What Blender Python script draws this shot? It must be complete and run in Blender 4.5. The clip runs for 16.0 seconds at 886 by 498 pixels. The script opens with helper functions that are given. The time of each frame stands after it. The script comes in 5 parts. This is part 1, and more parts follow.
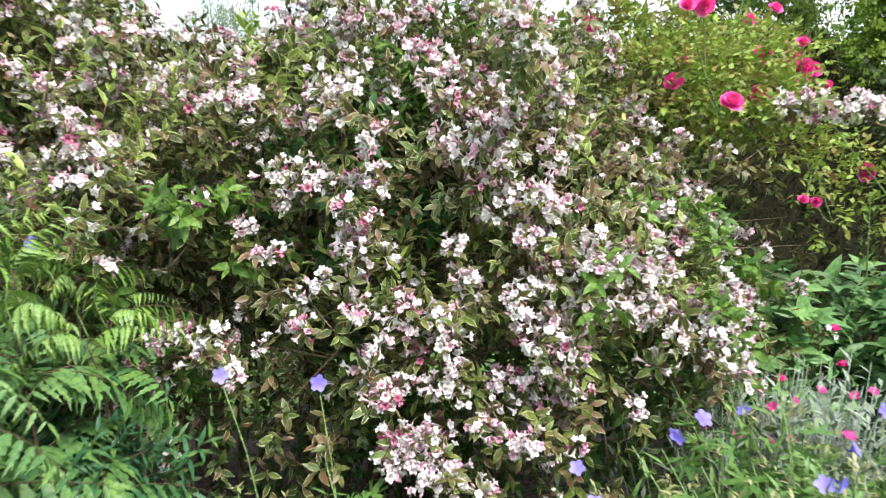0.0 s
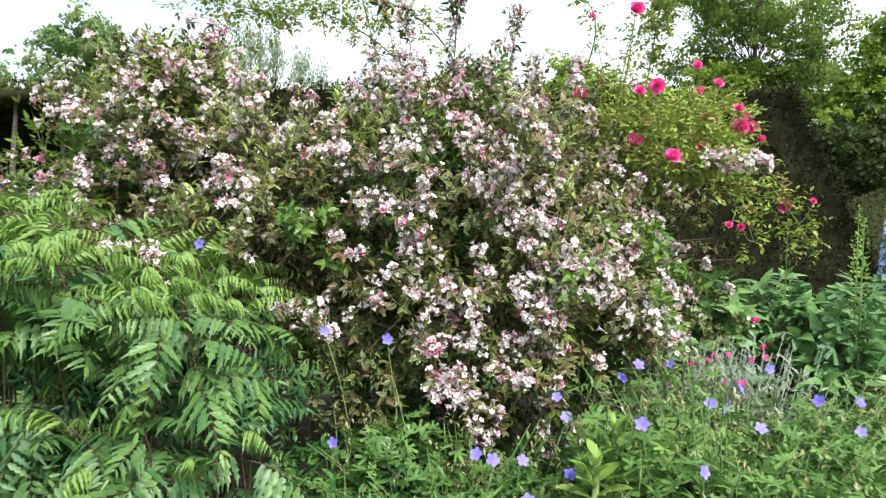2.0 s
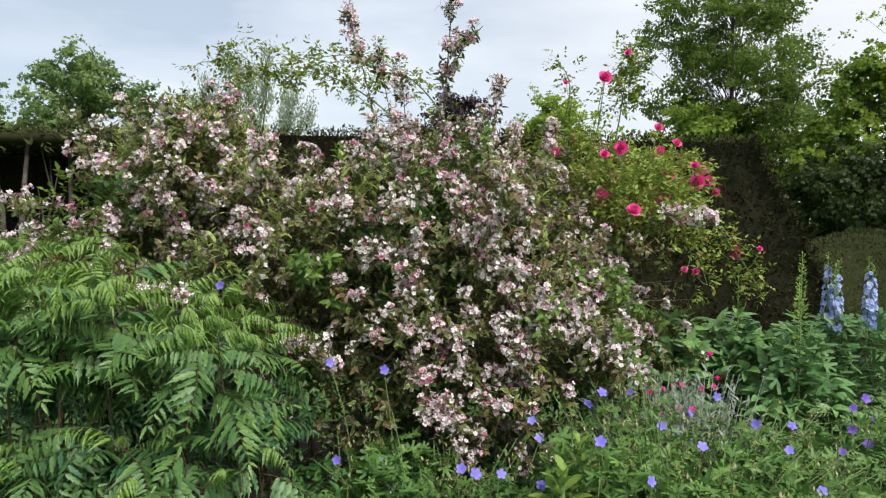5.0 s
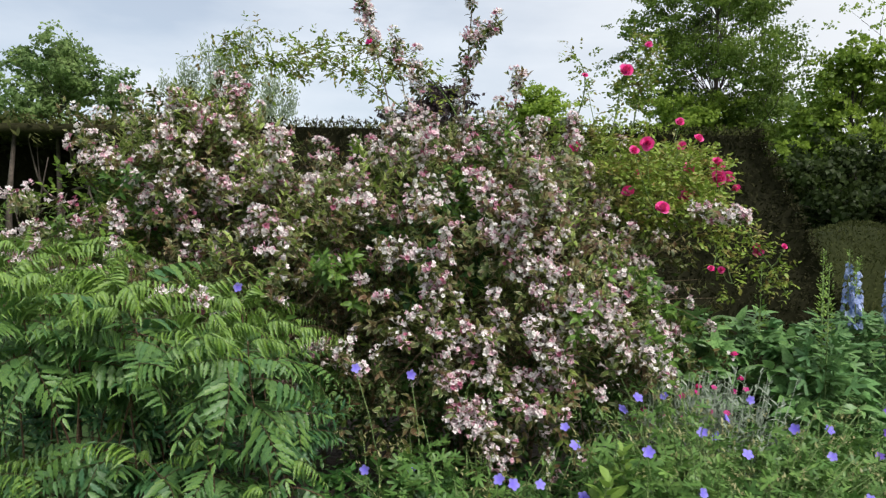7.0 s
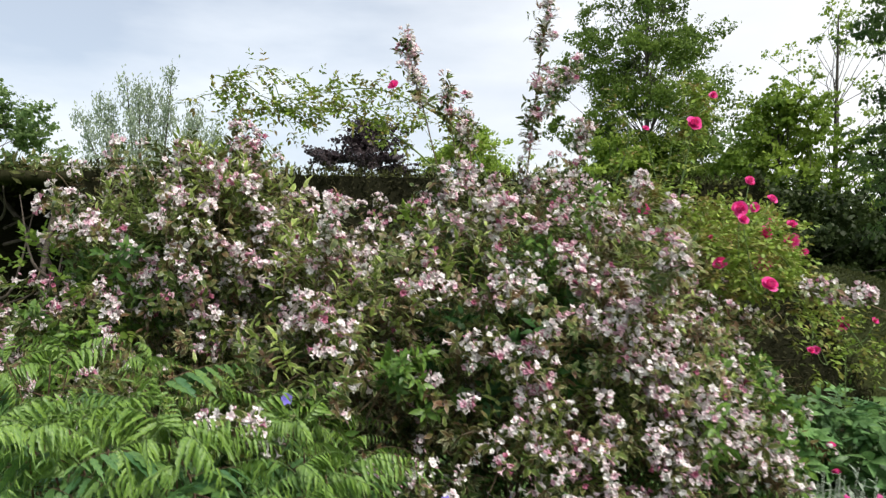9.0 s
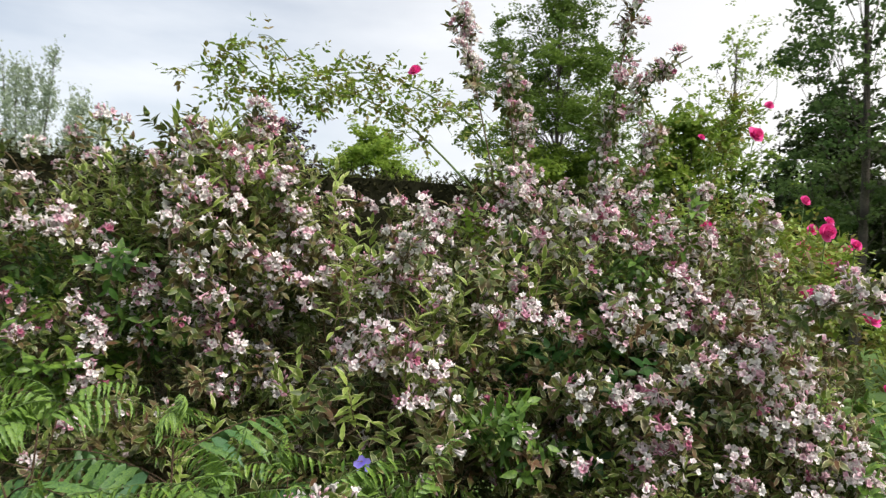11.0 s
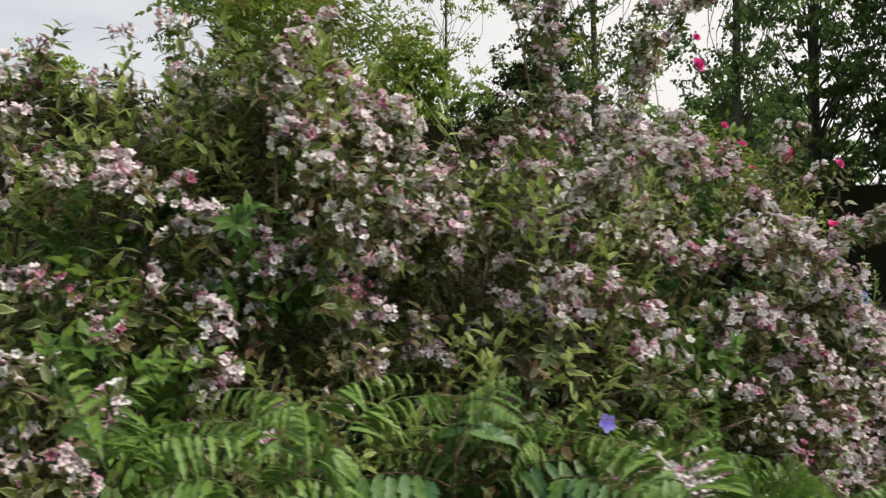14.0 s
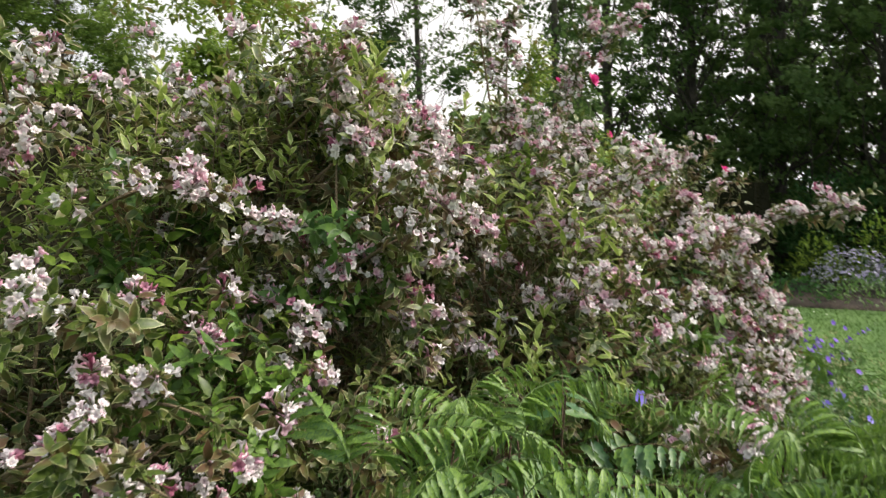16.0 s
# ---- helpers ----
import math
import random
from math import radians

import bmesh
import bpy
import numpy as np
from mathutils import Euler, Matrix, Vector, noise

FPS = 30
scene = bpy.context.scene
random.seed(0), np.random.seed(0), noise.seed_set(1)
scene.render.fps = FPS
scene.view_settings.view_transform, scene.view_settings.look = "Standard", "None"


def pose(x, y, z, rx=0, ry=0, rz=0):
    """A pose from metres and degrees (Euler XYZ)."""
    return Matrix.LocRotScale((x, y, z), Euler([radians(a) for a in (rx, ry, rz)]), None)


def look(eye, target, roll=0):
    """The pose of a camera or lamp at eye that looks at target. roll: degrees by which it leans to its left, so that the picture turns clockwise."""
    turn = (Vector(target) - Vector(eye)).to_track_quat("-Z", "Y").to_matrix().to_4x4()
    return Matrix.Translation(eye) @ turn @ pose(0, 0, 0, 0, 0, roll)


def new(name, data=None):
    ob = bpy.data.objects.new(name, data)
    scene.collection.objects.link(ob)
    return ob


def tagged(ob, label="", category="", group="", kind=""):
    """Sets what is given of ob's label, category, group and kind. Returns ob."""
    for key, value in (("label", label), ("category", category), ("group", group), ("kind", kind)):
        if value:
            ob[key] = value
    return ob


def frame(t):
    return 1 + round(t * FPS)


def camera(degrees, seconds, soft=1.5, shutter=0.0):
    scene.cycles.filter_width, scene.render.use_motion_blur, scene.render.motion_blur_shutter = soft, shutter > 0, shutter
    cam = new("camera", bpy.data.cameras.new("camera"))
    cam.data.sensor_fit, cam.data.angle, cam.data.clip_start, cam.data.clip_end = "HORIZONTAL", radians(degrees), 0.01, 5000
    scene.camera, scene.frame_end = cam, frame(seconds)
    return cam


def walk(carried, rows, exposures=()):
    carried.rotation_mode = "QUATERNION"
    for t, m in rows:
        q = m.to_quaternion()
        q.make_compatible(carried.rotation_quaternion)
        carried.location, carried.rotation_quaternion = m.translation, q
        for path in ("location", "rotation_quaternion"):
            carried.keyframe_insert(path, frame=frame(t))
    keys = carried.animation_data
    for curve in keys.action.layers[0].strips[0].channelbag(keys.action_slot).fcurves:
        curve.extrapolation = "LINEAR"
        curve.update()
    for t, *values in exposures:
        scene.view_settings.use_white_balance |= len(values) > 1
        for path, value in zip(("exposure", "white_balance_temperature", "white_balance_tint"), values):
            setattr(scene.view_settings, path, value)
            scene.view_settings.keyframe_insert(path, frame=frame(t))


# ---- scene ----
# ---- camera ----
cam = camera(62.0, 16.0, soft=1.3, shutter=0.5)
PATH = [
    (0, (-0.007, 0.0, 1.443), (-0.019, 1.991, 1.258), -0.44),
    (0.5, (0.022, -0.238, 1.427), (-0.023, 1.757, 1.292), -0.17),
    (1, (0.01, -0.476, 1.452), (-0.069, 1.519, 1.339), -0.06),
    (1.5, (-0.054, -0.697, 1.452), (-0.123, 1.298, 1.335), 0.74),
    (2, (-0.048, -0.891, 1.46), (-0.101, 1.104, 1.333), 0.61),
    (2.5, (-0.02, -1.028, 1.459), (-0.184, 0.964, 1.385), 1.17),
    (3, (-0.022, -1.175, 1.474), (-0.239, 0.81, 1.362), 1.16),
    (3.5, (-0.042, -1.252, 1.489), (-0.115, 0.746, 1.428), 0.98),
    (4, (-0.056, -1.281, 1.496), (-0.089, 0.718, 1.437), 0.41),
    (4.5, (-0.054, -1.289, 1.514), (-0.08, 0.711, 1.478), 0.7),
    (7, (-0.251, -1.173, 1.564), (-0.211, 0.825, 1.496), 1),
    (7.5, (-0.356, -0.958, 1.639), (-0.347, 1.042, 1.618), -0.85),
    (8, (-0.478, -0.839, 1.647), (-0.484, 1.161, 1.644), 0.15),
    (8.5, (-0.655, -0.706, 1.682), (-0.489, 1.287, 1.685), -0.47),
    (9, (-0.814, -0.577, 1.734), (-0.562, 1.407, 1.763), 0.56),
    (9.5, (-0.935, -0.366, 1.742), (-0.655, 1.614, 1.796), 0.13),
    (10, (-1.079, -0.232, 1.756), (-0.744, 1.739, 1.812), 0.45),
    (12.5, (-1.759, 0.397, 1.774), (-0.776, 2.138, 1.722), 1.03),
    (13, (-1.983, 0.469, 1.779), (-0.871, 2.126, 1.647), -0.07),
    (13.5, (-2.095, 0.593, 1.769), (-0.918, 2.204, 1.628), 1.76),
    (14, (-2.237, 0.755, 1.774), (-0.988, 2.313, 1.653), -1.2),
    (14.5, (-2.321, 0.856, 1.802), (-1.046, 2.394, 1.711), 1.23),
    (15, (-2.433, 0.957, 1.793), (-1.066, 2.415, 1.714), 2.72),
    (15.5, (-2.584, 1.067, 1.799), (-1.058, 2.356, 1.709), 0.41),
    (16, (-2.727, 1.096, 1.801), (-1.104, 2.258, 1.666), -1.66),
]
# seconds, stops, kelvin, tint
EXPOSURES = [(0.0, 1.0, 6350, 10.0), (0.8, 1.05, 6390, 9.8), (1.5, 0.95, 6420, 9.7), (2.2, 0.80, 6450, 9.5), (3.0, 0.45, 6490, 9.7), (4.0, 0.23, 6550, 10.0), (7.0, 0.06, 6580, 10.0), (8.5, 0.22, 6600, 10.0), (10.0, 0.19, 6700, 10.4), (12.5, 0.02, 6850, 11.2), (13.5, -0.22, 6850, 11.2), (15.0, 0.14, 6870, 11.2), (16.0, 0.28, 6880, 11.2)]
walk(cam, [(t, look(eye, target, roll)) for t, eye, target, roll in PATH], EXPOSURES)

# ---- light ----
world = bpy.data.worlds.new("overcast_sky")
scene.world = world
world.use_nodes = True
wn, wl = world.node_tree.nodes, world.node_tree.links
wn.clear()
w_out, w_bg = wn.new("ShaderNodeOutputWorld"), wn.new("ShaderNodeBackground")
w_sky = wn.new("ShaderNodeTexSky")
w_sky.sky_type, w_sky.sun_disc = "NISHITA", False
w_sky.sun_elevation, w_sky.sun_rotation = radians(49), radians(146)
w_dim = wn.new("ShaderNodeVectorMath")
w_dim.operation, w_dim.inputs[3].default_value = "SCALE", 0.105
w_co, w_map = wn.new("ShaderNodeTexCoord"), wn.new("ShaderNodeMapping")
w_map.inputs["Scale"].default_value = (1.3, 1.3, 4.0)
w_noise, w_ramp = wn.new("ShaderNodeTexNoise"), wn.new("ShaderNodeValToRGB")
w_noise.inputs["Scale"].default_value, w_noise.inputs["Detail"].default_value = 1.6, 6.0
w_noise.inputs["Roughness"].default_value = 0.5
w_ramp.color_ramp.elements[0].position, w_ramp.color_ramp.elements[1].position = 0.40, 0.66
w_ramp.color_ramp.elements[0].color = (0.45, 0.45, 0.45, 1)
w_ramp.color_ramp.elements[1].color = (0.97, 0.97, 0.97, 1)
w_mix = wn.new("ShaderNodeMix")
w_mix.data_type = "RGBA"
w_mix.inputs["B"].default_value = (0.84, 0.91, 1.0, 1)
wl.new(w_sky.outputs[0], w_dim.inputs[0])
wl.new(w_co.outputs["Generated"], w_map.inputs["Vector"])
wl.new(w_map.outputs[0], w_noise.inputs["Vector"])
wl.new(w_noise.outputs["Fac"], w_ramp.inputs["Fac"])
wl.new(w_ramp.outputs["Color"], w_mix.inputs["Factor"])
wl.new(w_dim.outputs[0], w_mix.inputs["A"])
w_xyz, w_side, w_white = wn.new("ShaderNodeSeparateXYZ"), wn.new("ShaderNodeMapRange"), wn.new("ShaderNodeMix")
w_side.inputs["From Min"].default_value, w_side.inputs["From Max"].default_value = 0.0, 0.75
w_white.data_type = "RGBA"
w_white.inputs["B"].default_value = (1.02, 1.03, 1.05, 1)
wl.new(w_co.outputs["Generated"], w_xyz.inputs[0])
wl.new(w_xyz.outputs["X"], w_side.inputs["Value"])
wl.new(w_side.outputs["Result"], w_white.inputs["Factor"])
wl.new(w_mix.outputs["Result"], w_white.inputs["A"])
wl.new(w_white.outputs["Result"], w_bg.inputs["Color"])
wl.new(w_bg.outputs[0], w_out.inputs["Surface"])
w_bg.inputs["Strength"].default_value = 1.0
sun = new("sun", bpy.data.lights.new("sun", "SUN"))
sun.data.energy, sun.data.angle, sun.data.color = 4.5, radians(20), (1.0, 0.96, 0.9)
sun.matrix_world = look((10, -13, 22), (0, 2, 1))

# ---- materials ----


def nodes_of(name):
    mat = bpy.data.materials.new(name)
    mat.use_nodes = True
    n = mat.node_tree.nodes
    n.clear()
    return mat, n, mat.node_tree.links


def mixed(n, l, fac, a, b):
    m = n.new("ShaderNodeMix")
    m.data_type = "RGBA"
    for socket, v in (("Factor", fac), ("A", a), ("B", b)):
        if isinstance(v, bpy.types.NodeSocket):
            l.new(v, m.inputs[socket])
        else:
            m.inputs[socket].default_value = v if socket == "Factor" else (*v, 1)
    return m.outputs["Result"]


def ramp(n, l, value, low, high):
    r = n.new("ShaderNodeMapRange")
    r.inputs["From Min"].default_value, r.inputs["From Max"].default_value = low, high
    l.new(value, r.inputs["Value"])
    return r.outputs["Result"]


def noise_of(n, l, scale, detail=3.0):
    co, t = n.new("ShaderNodeTexCoord"), n.new("ShaderNodeTexNoise")
    t.inputs["Scale"].default_value, t.inputs["Detail"].default_value = scale, detail
    l.new(co.outputs["Object"], t.inputs["Vector"])
    return t.outputs["Fac"]


def ragged(n, l, edge, start):
    """A leaf margin of uneven width."""
    add = n.new("ShaderNodeMath")
    add.operation = "MULTIPLY_ADD"
    add.inputs[1].default_value = 0.9
    l.new(noise_of(n, l, 55.0, 2.0), add.inputs[0])
    l.new(edge, add.inputs[2])
    return ramp(n, l, add.outputs[0], start + 0.42, start + 0.78)


def leaf_material(name, dark, light, rim=None, rough=0.45, through_light=0.3, rim_from=0.55, old=None, shine=0.35):
    """Foliage: 'tint' runs from dark to light leaf by leaf, 'rim' is 1 at a leaf's margin."""
    mat, n, l = nodes_of(name)
    tint, edge = n.new("ShaderNodeAttribute"), n.new("ShaderNodeAttribute")
    tint.attribute_name, edge.attribute_name = "tint", "rim"
    base = mixed(n, l, tint.outputs["Fac"], dark, light)
    grain = noise_of(n, l, 90.0)
    base = mixed(n, l, ramp(n, l, grain, 0.35, 0.75), base, tuple(c * 0.72 for c in dark))
    if old:
        base = mixed(n, l, ramp(n, l, noise_of(n, l, 14.0), 0.47, 0.66), base, old)
    if rim:
        uneven = n.new("ShaderNodeMath")
        uneven.operation = "MULTIPLY"
        l.new(ragged(n, l, edge.outputs["Fac"], rim_from), uneven.inputs[0])
        l.new(ramp(n, l, noise_of(n, l, 9.0), 0.30, 0.62), uneven.inputs[1])
        base = mixed(n, l, uneven.outputs[0], base, rim)
    bsdf, tr, mix = n.new("ShaderNodeBsdfPrincipled"), n.new("ShaderNodeBsdfTranslucent"), n.new("ShaderNodeMixShader")
    out = n.new("ShaderNodeOutputMaterial")
    bsdf.inputs["Roughness"].default_value, bsdf.inputs["Specular IOR Level"].default_value = rough, shine
    bump = n.new("ShaderNodeBump")
    bump.inputs["Strength"].default_value, bump.inputs["Distance"].default_value = 0.25, 0.004
    l.new(grain, bump.inputs["Height"])
    l.new(bump.outputs[0], bsdf.inputs["Normal"])
    l.new(base, bsdf.inputs["Base Color"])
    l.new(base, tr.inputs["Color"])
    mix.inputs[0].default_value = through_light
    l.new(bsdf.outputs[0], mix.inputs[1])
    l.new(tr.outputs[0], mix.inputs[2])
    l.new(mix.outputs[0], out.inputs["Surface"])
    return mat


def petal_material(name, stops, rough=0.55, throat_value=0.8):
    """Petals: 'tint' chooses the colour flower by flower; 'rim' is 0 in the throat and 1 at the edge."""
    mat, n, l = nodes_of(name)
    tint, edge = n.new("ShaderNodeAttribute"), n.new("ShaderNodeAttribute")
    tint.attribute_name, edge.attribute_name = "tint", "rim"
    r = n.new("ShaderNodeValToRGB")
    while len(r.color_ramp.elements) < len(stops):
        r.color_ramp.elements.new(0.5)
    for e, (p, c) in zip(r.color_ramp.elements, stops):
        e.position, e.color = p, (*c, 1)
    l.new(tint.outputs["Fac"], r.inputs["Fac"])
    throat = n.new("ShaderNodeHueSaturation")
    throat.inputs["Saturation"].default_value, throat.inputs["Value"].default_value = 1.2, throat_value
    l.new(r.outputs["Color"], throat.inputs["Color"])
    base = mixed(n, l, ramp(n, l, edge.outputs["Fac"], 0.0, 0.7), throat.outputs["Color"], r.outputs["Color"])
    base = mixed(n, l, ramp(n, l, noise_of(n, l, 150.0), 0.5, 0.9), base, throat.outputs["Color"])
    bsdf, tr, mix = n.new("ShaderNodeBsdfPrincipled"), n.new("ShaderNodeBsdfTranslucent"), n.new("ShaderNodeMixShader")
    out = n.new("ShaderNodeOutputMaterial")
    bsdf.inputs["Roughness"].default_value = rough
    l.new(base, bsdf.inputs["Base Color"])
    l.new(base, tr.inputs["Color"])
    mix.inputs[0].default_value = 0.3
    l.new(bsdf.outputs[0], mix.inputs[1])
    l.new(tr.outputs[0], mix.inputs[2])
    l.new(mix.outputs[0], out.inputs["Surface"])
    return mat


def rough_material(name, dark, light, scale, rough=0.85, bump=0.6, fine=None):
    mat, n, l = nodes_of(name)
    big, small = noise_of(n, l, scale, 5.0), noise_of(n, l, fine or scale * 9, 4.0)
    base = mixed(n, l, ramp(n, l, big, 0.35, 0.68), dark, light)
    base = mixed(n, l, ramp(n, l, small, 0.45, 0.8), base, tuple(c * 0.5 for c in dark))
    bsdf, out, b = n.new("ShaderNodeBsdfPrincipled"), n.new("ShaderNodeOutputMaterial"), n.new("ShaderNodeBump")
    bsdf.inputs["Roughness"].default_value = rough
    b.inputs["Strength"].default_value, b.inputs["Distance"].default_value = bump, 0.03
    l.new(small, b.inputs["Height"])
    l.new(b.outputs[0], bsdf.inputs["Normal"])
    l.new(base, bsdf.inputs["Base Color"])
    l.new(bsdf.outputs[0], out.inputs["Surface"])
    return mat


M_WEIGELA = leaf_material("weigela_leaf", (0.034, 0.066, 0.014), (0.16, 0.22, 0.034), (0.60, 0.59, 0.32), through_light=0.2, rim_from=0.74, old=(0.14, 0.072, 0.04))
M_YOUNG = leaf_material("weigela_young_leaf", (0.19, 0.29, 0.05), (0.38, 0.46, 0.11), (0.74, 0.73, 0.40), rim_from=0.66)
M_GREEN_LEAF = leaf_material("plain_green_leaf", (0.05, 0.12, 0.022), (0.19, 0.32, 0.05), through_light=0.28)
M_PLAIN = leaf_material("plain_shrub_leaf", (0.025, 0.075, 0.02), (0.06, 0.15, 0.035), shine=0.2)
M_ROSE_LEAF = leaf_material("rose_leaf", (0.15, 0.25, 0.035), (0.36, 0.47, 0.08), old=(0.22, 0.16, 0.05))
M_SORBARIA = leaf_material("sorbaria_leaf", (0.05, 0.15, 0.062), (0.26, 0.40, 0.05), rough=0.42, shine=0.5)
M_GERANIUM = leaf_material("geranium_leaf", (0.08, 0.19, 0.045), (0.20, 0.33, 0.08))
M_GROUNDCOVER = leaf_material("ground_cover_leaf", (0.035, 0.12, 0.03), (0.09, 0.22, 0.04))
M_SILVER = leaf_material("silver_leaf", (0.19, 0.235, 0.18), (0.33, 0.385, 0.30), rough=0.8, through_light=0.1)
M_PEONY = leaf_material("peony_leaf", (0.10, 0.24, 0.08), (0.25, 0.42, 0.14), rough=0.4)
M_DELPH_LEAF = leaf_material("delphinium_leaf", (0.09, 0.21, 0.08), (0.22, 0.36, 0.13))
M_ROSETTE = leaf_material("rosette_leaf", (0.17, 0.30, 0.05), (0.30, 0.42, 0.10))
M_SEED = leaf_material("faded_seed_head", (0.24, 0.25, 0.10), (0.42, 0.40, 0.20))
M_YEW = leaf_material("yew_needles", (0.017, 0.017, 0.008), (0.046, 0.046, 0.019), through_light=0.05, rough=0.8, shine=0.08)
# paler needles for the tops of the hedges
M_YEW_TOP = leaf_material("yew_top_needles", (0.045, 0.052, 0.018), (0.10, 0.11, 0.035), through_light=0.1, rough=0.8, shine=0.1)
M_TREE = leaf_material("tree_leaf", (0.13, 0.22, 0.035), (0.34, 0.46, 0.07), shine=0.15, through_light=0.5)
M_ALDER = leaf_material("alder_leaf", (0.085, 0.15, 0.03), (0.24, 0.34, 0.06), shine=0.15, through_light=0.5)
M_TREE_LIGHT = leaf_material("light_tree_leaf", (0.17, 0.28, 0.04), (0.38, 0.50, 0.08), shine=0.15, through_light=0.5)
M_TREE_DARK = leaf_material("dark_tree_leaf", (0.07, 0.13, 0.042), (0.19, 0.28, 0.08), shine=0.1, through_light=0.5)
# paler, greyer leaves: distance haze put into the colour
M_TREE_FAR = leaf_material("hazy_tree_leaf", (0.13, 0.215, 0.075), (0.31, 0.42, 0.15), shine=0.1, through_light=0.5)
M_DOME = leaf_material("clipped_dome_needles", (0.075, 0.085, 0.03), (0.15, 0.165, 0.055), through_light=0.1, rough=0.8, shine=0.1)
# near-black leaves: the shade under the far trees put into the colour
M_SHADED_THICKET = leaf_material("shaded_thicket_leaf", (0.024, 0.04, 0.011), (0.06, 0.088, 0.022), shine=0.15, through_light=0.3)
M_WILLOW = leaf_material("willow_leaf", (0.26, 0.33, 0.23), (0.40, 0.47, 0.33), through_light=0.4)
M_PURPLE = leaf_material("copper_tree_leaf", (0.028, 0.02, 0.024), (0.075, 0.05, 0.055))
M_GRASS = leaf_material("grass_blade", (0.06, 0.14, 0.025), (0.13, 0.25, 0.045))
M_FLOWER = petal_material("weigela_petal", [(0, (0.90, 0.86, 0.85)), (0.35, (0.87, 0.73, 0.77)), (0.7, (0.70, 0.38, 0.49)), (1, (0.42, 0.13, 0.21))], throat_value=0.8)
M_ROSE = petal_material("rose_petal", [(0, (0.75, 0.03, 0.24)), (0.6, (0.83, 0.07, 0.35)), (1, (0.89, 0.21, 0.52))], throat_value=0.95)
M_BLUE = petal_material("geranium_petal", [(0, (0.21, 0.17, 0.64)), (0.7, (0.28, 0.25, 0.74)), (1, (0.19, 0.11, 0.52))], throat_value=1.1)
M_DELPH = petal_material("delphinium_petal", [(0, (0.27, 0.36, 0.70)), (1, (0.48, 0.55, 0.80))])
M_MAGENTA = petal_material("campion_petal", [(0, (0.45, 0.015, 0.16)), (1, (0.55, 0.03, 0.25))])
M_MAUVE = petal_material("mauve_petal", [(0, (0.46, 0.40, 0.60)), (1, (0.60, 0.56, 0.70))])
M_CREAM = petal_material("cream_petal", [(0, (0.75, 0.74, 0.66)), (1, (0.85, 0.84, 0.78))])
M_BARK = rough_material("bark", (0.03, 0.025, 0.02), (0.095, 0.08, 0.062), 4.0)
M_TWIG = rough_material("young_twig", (0.14, 0.09, 0.05), (0.26, 0.20, 0.12), 20.0)
M_RED_STEM = rough_material("reddish_stem", (0.08, 0.042, 0.026), (0.14, 0.09, 0.045), 16.0)
M_GREEN_STEM = rough_material("green_stem", (0.10, 0.17, 0.05), (0.18, 0.26, 0.08), 16.0)
M_GREY_WOOD = rough_material("grey_dead_wood", (0.055, 0.042, 0.033), (0.13, 0.105, 0.085), 7.0)
M_SOIL = rough_material("dark_soil", (0.025, 0.018, 0.012), (0.07, 0.05, 0.035), 3.0, 0.95, 1.0)
M_LAWN = rough_material("lawn_grass", (0.07, 0.15, 0.03), (0.13, 0.23, 0.05), 1.4, 0.9, 0.8, 40.0)

# ---- geometry tools ----
rng = np.random.default_rng(11)
UP = np.array((0.0, 0.0, 1.0))
GROUND = 0.2


def unit(a):
    a = np.asarray(a, float)
    return a / np.maximum(np.linalg.norm(a, axis=-1, keepdims=True), 1e-9)


def axes(along, up):
    """Turning matrices whose y runs along and whose z is as near to up as can be."""
    y = unit(along)
    x = np.cross(y, up)
    x = np.where(np.linalg.norm(x, axis=-1, keepdims=True) < 1e-4, np.cross(y, np.broadcast_to((0.31, 0.9, 0.2), y.shape)), x)
    x = unit(x)
    return np.stack([x, y, np.cross(x, y)], -1)


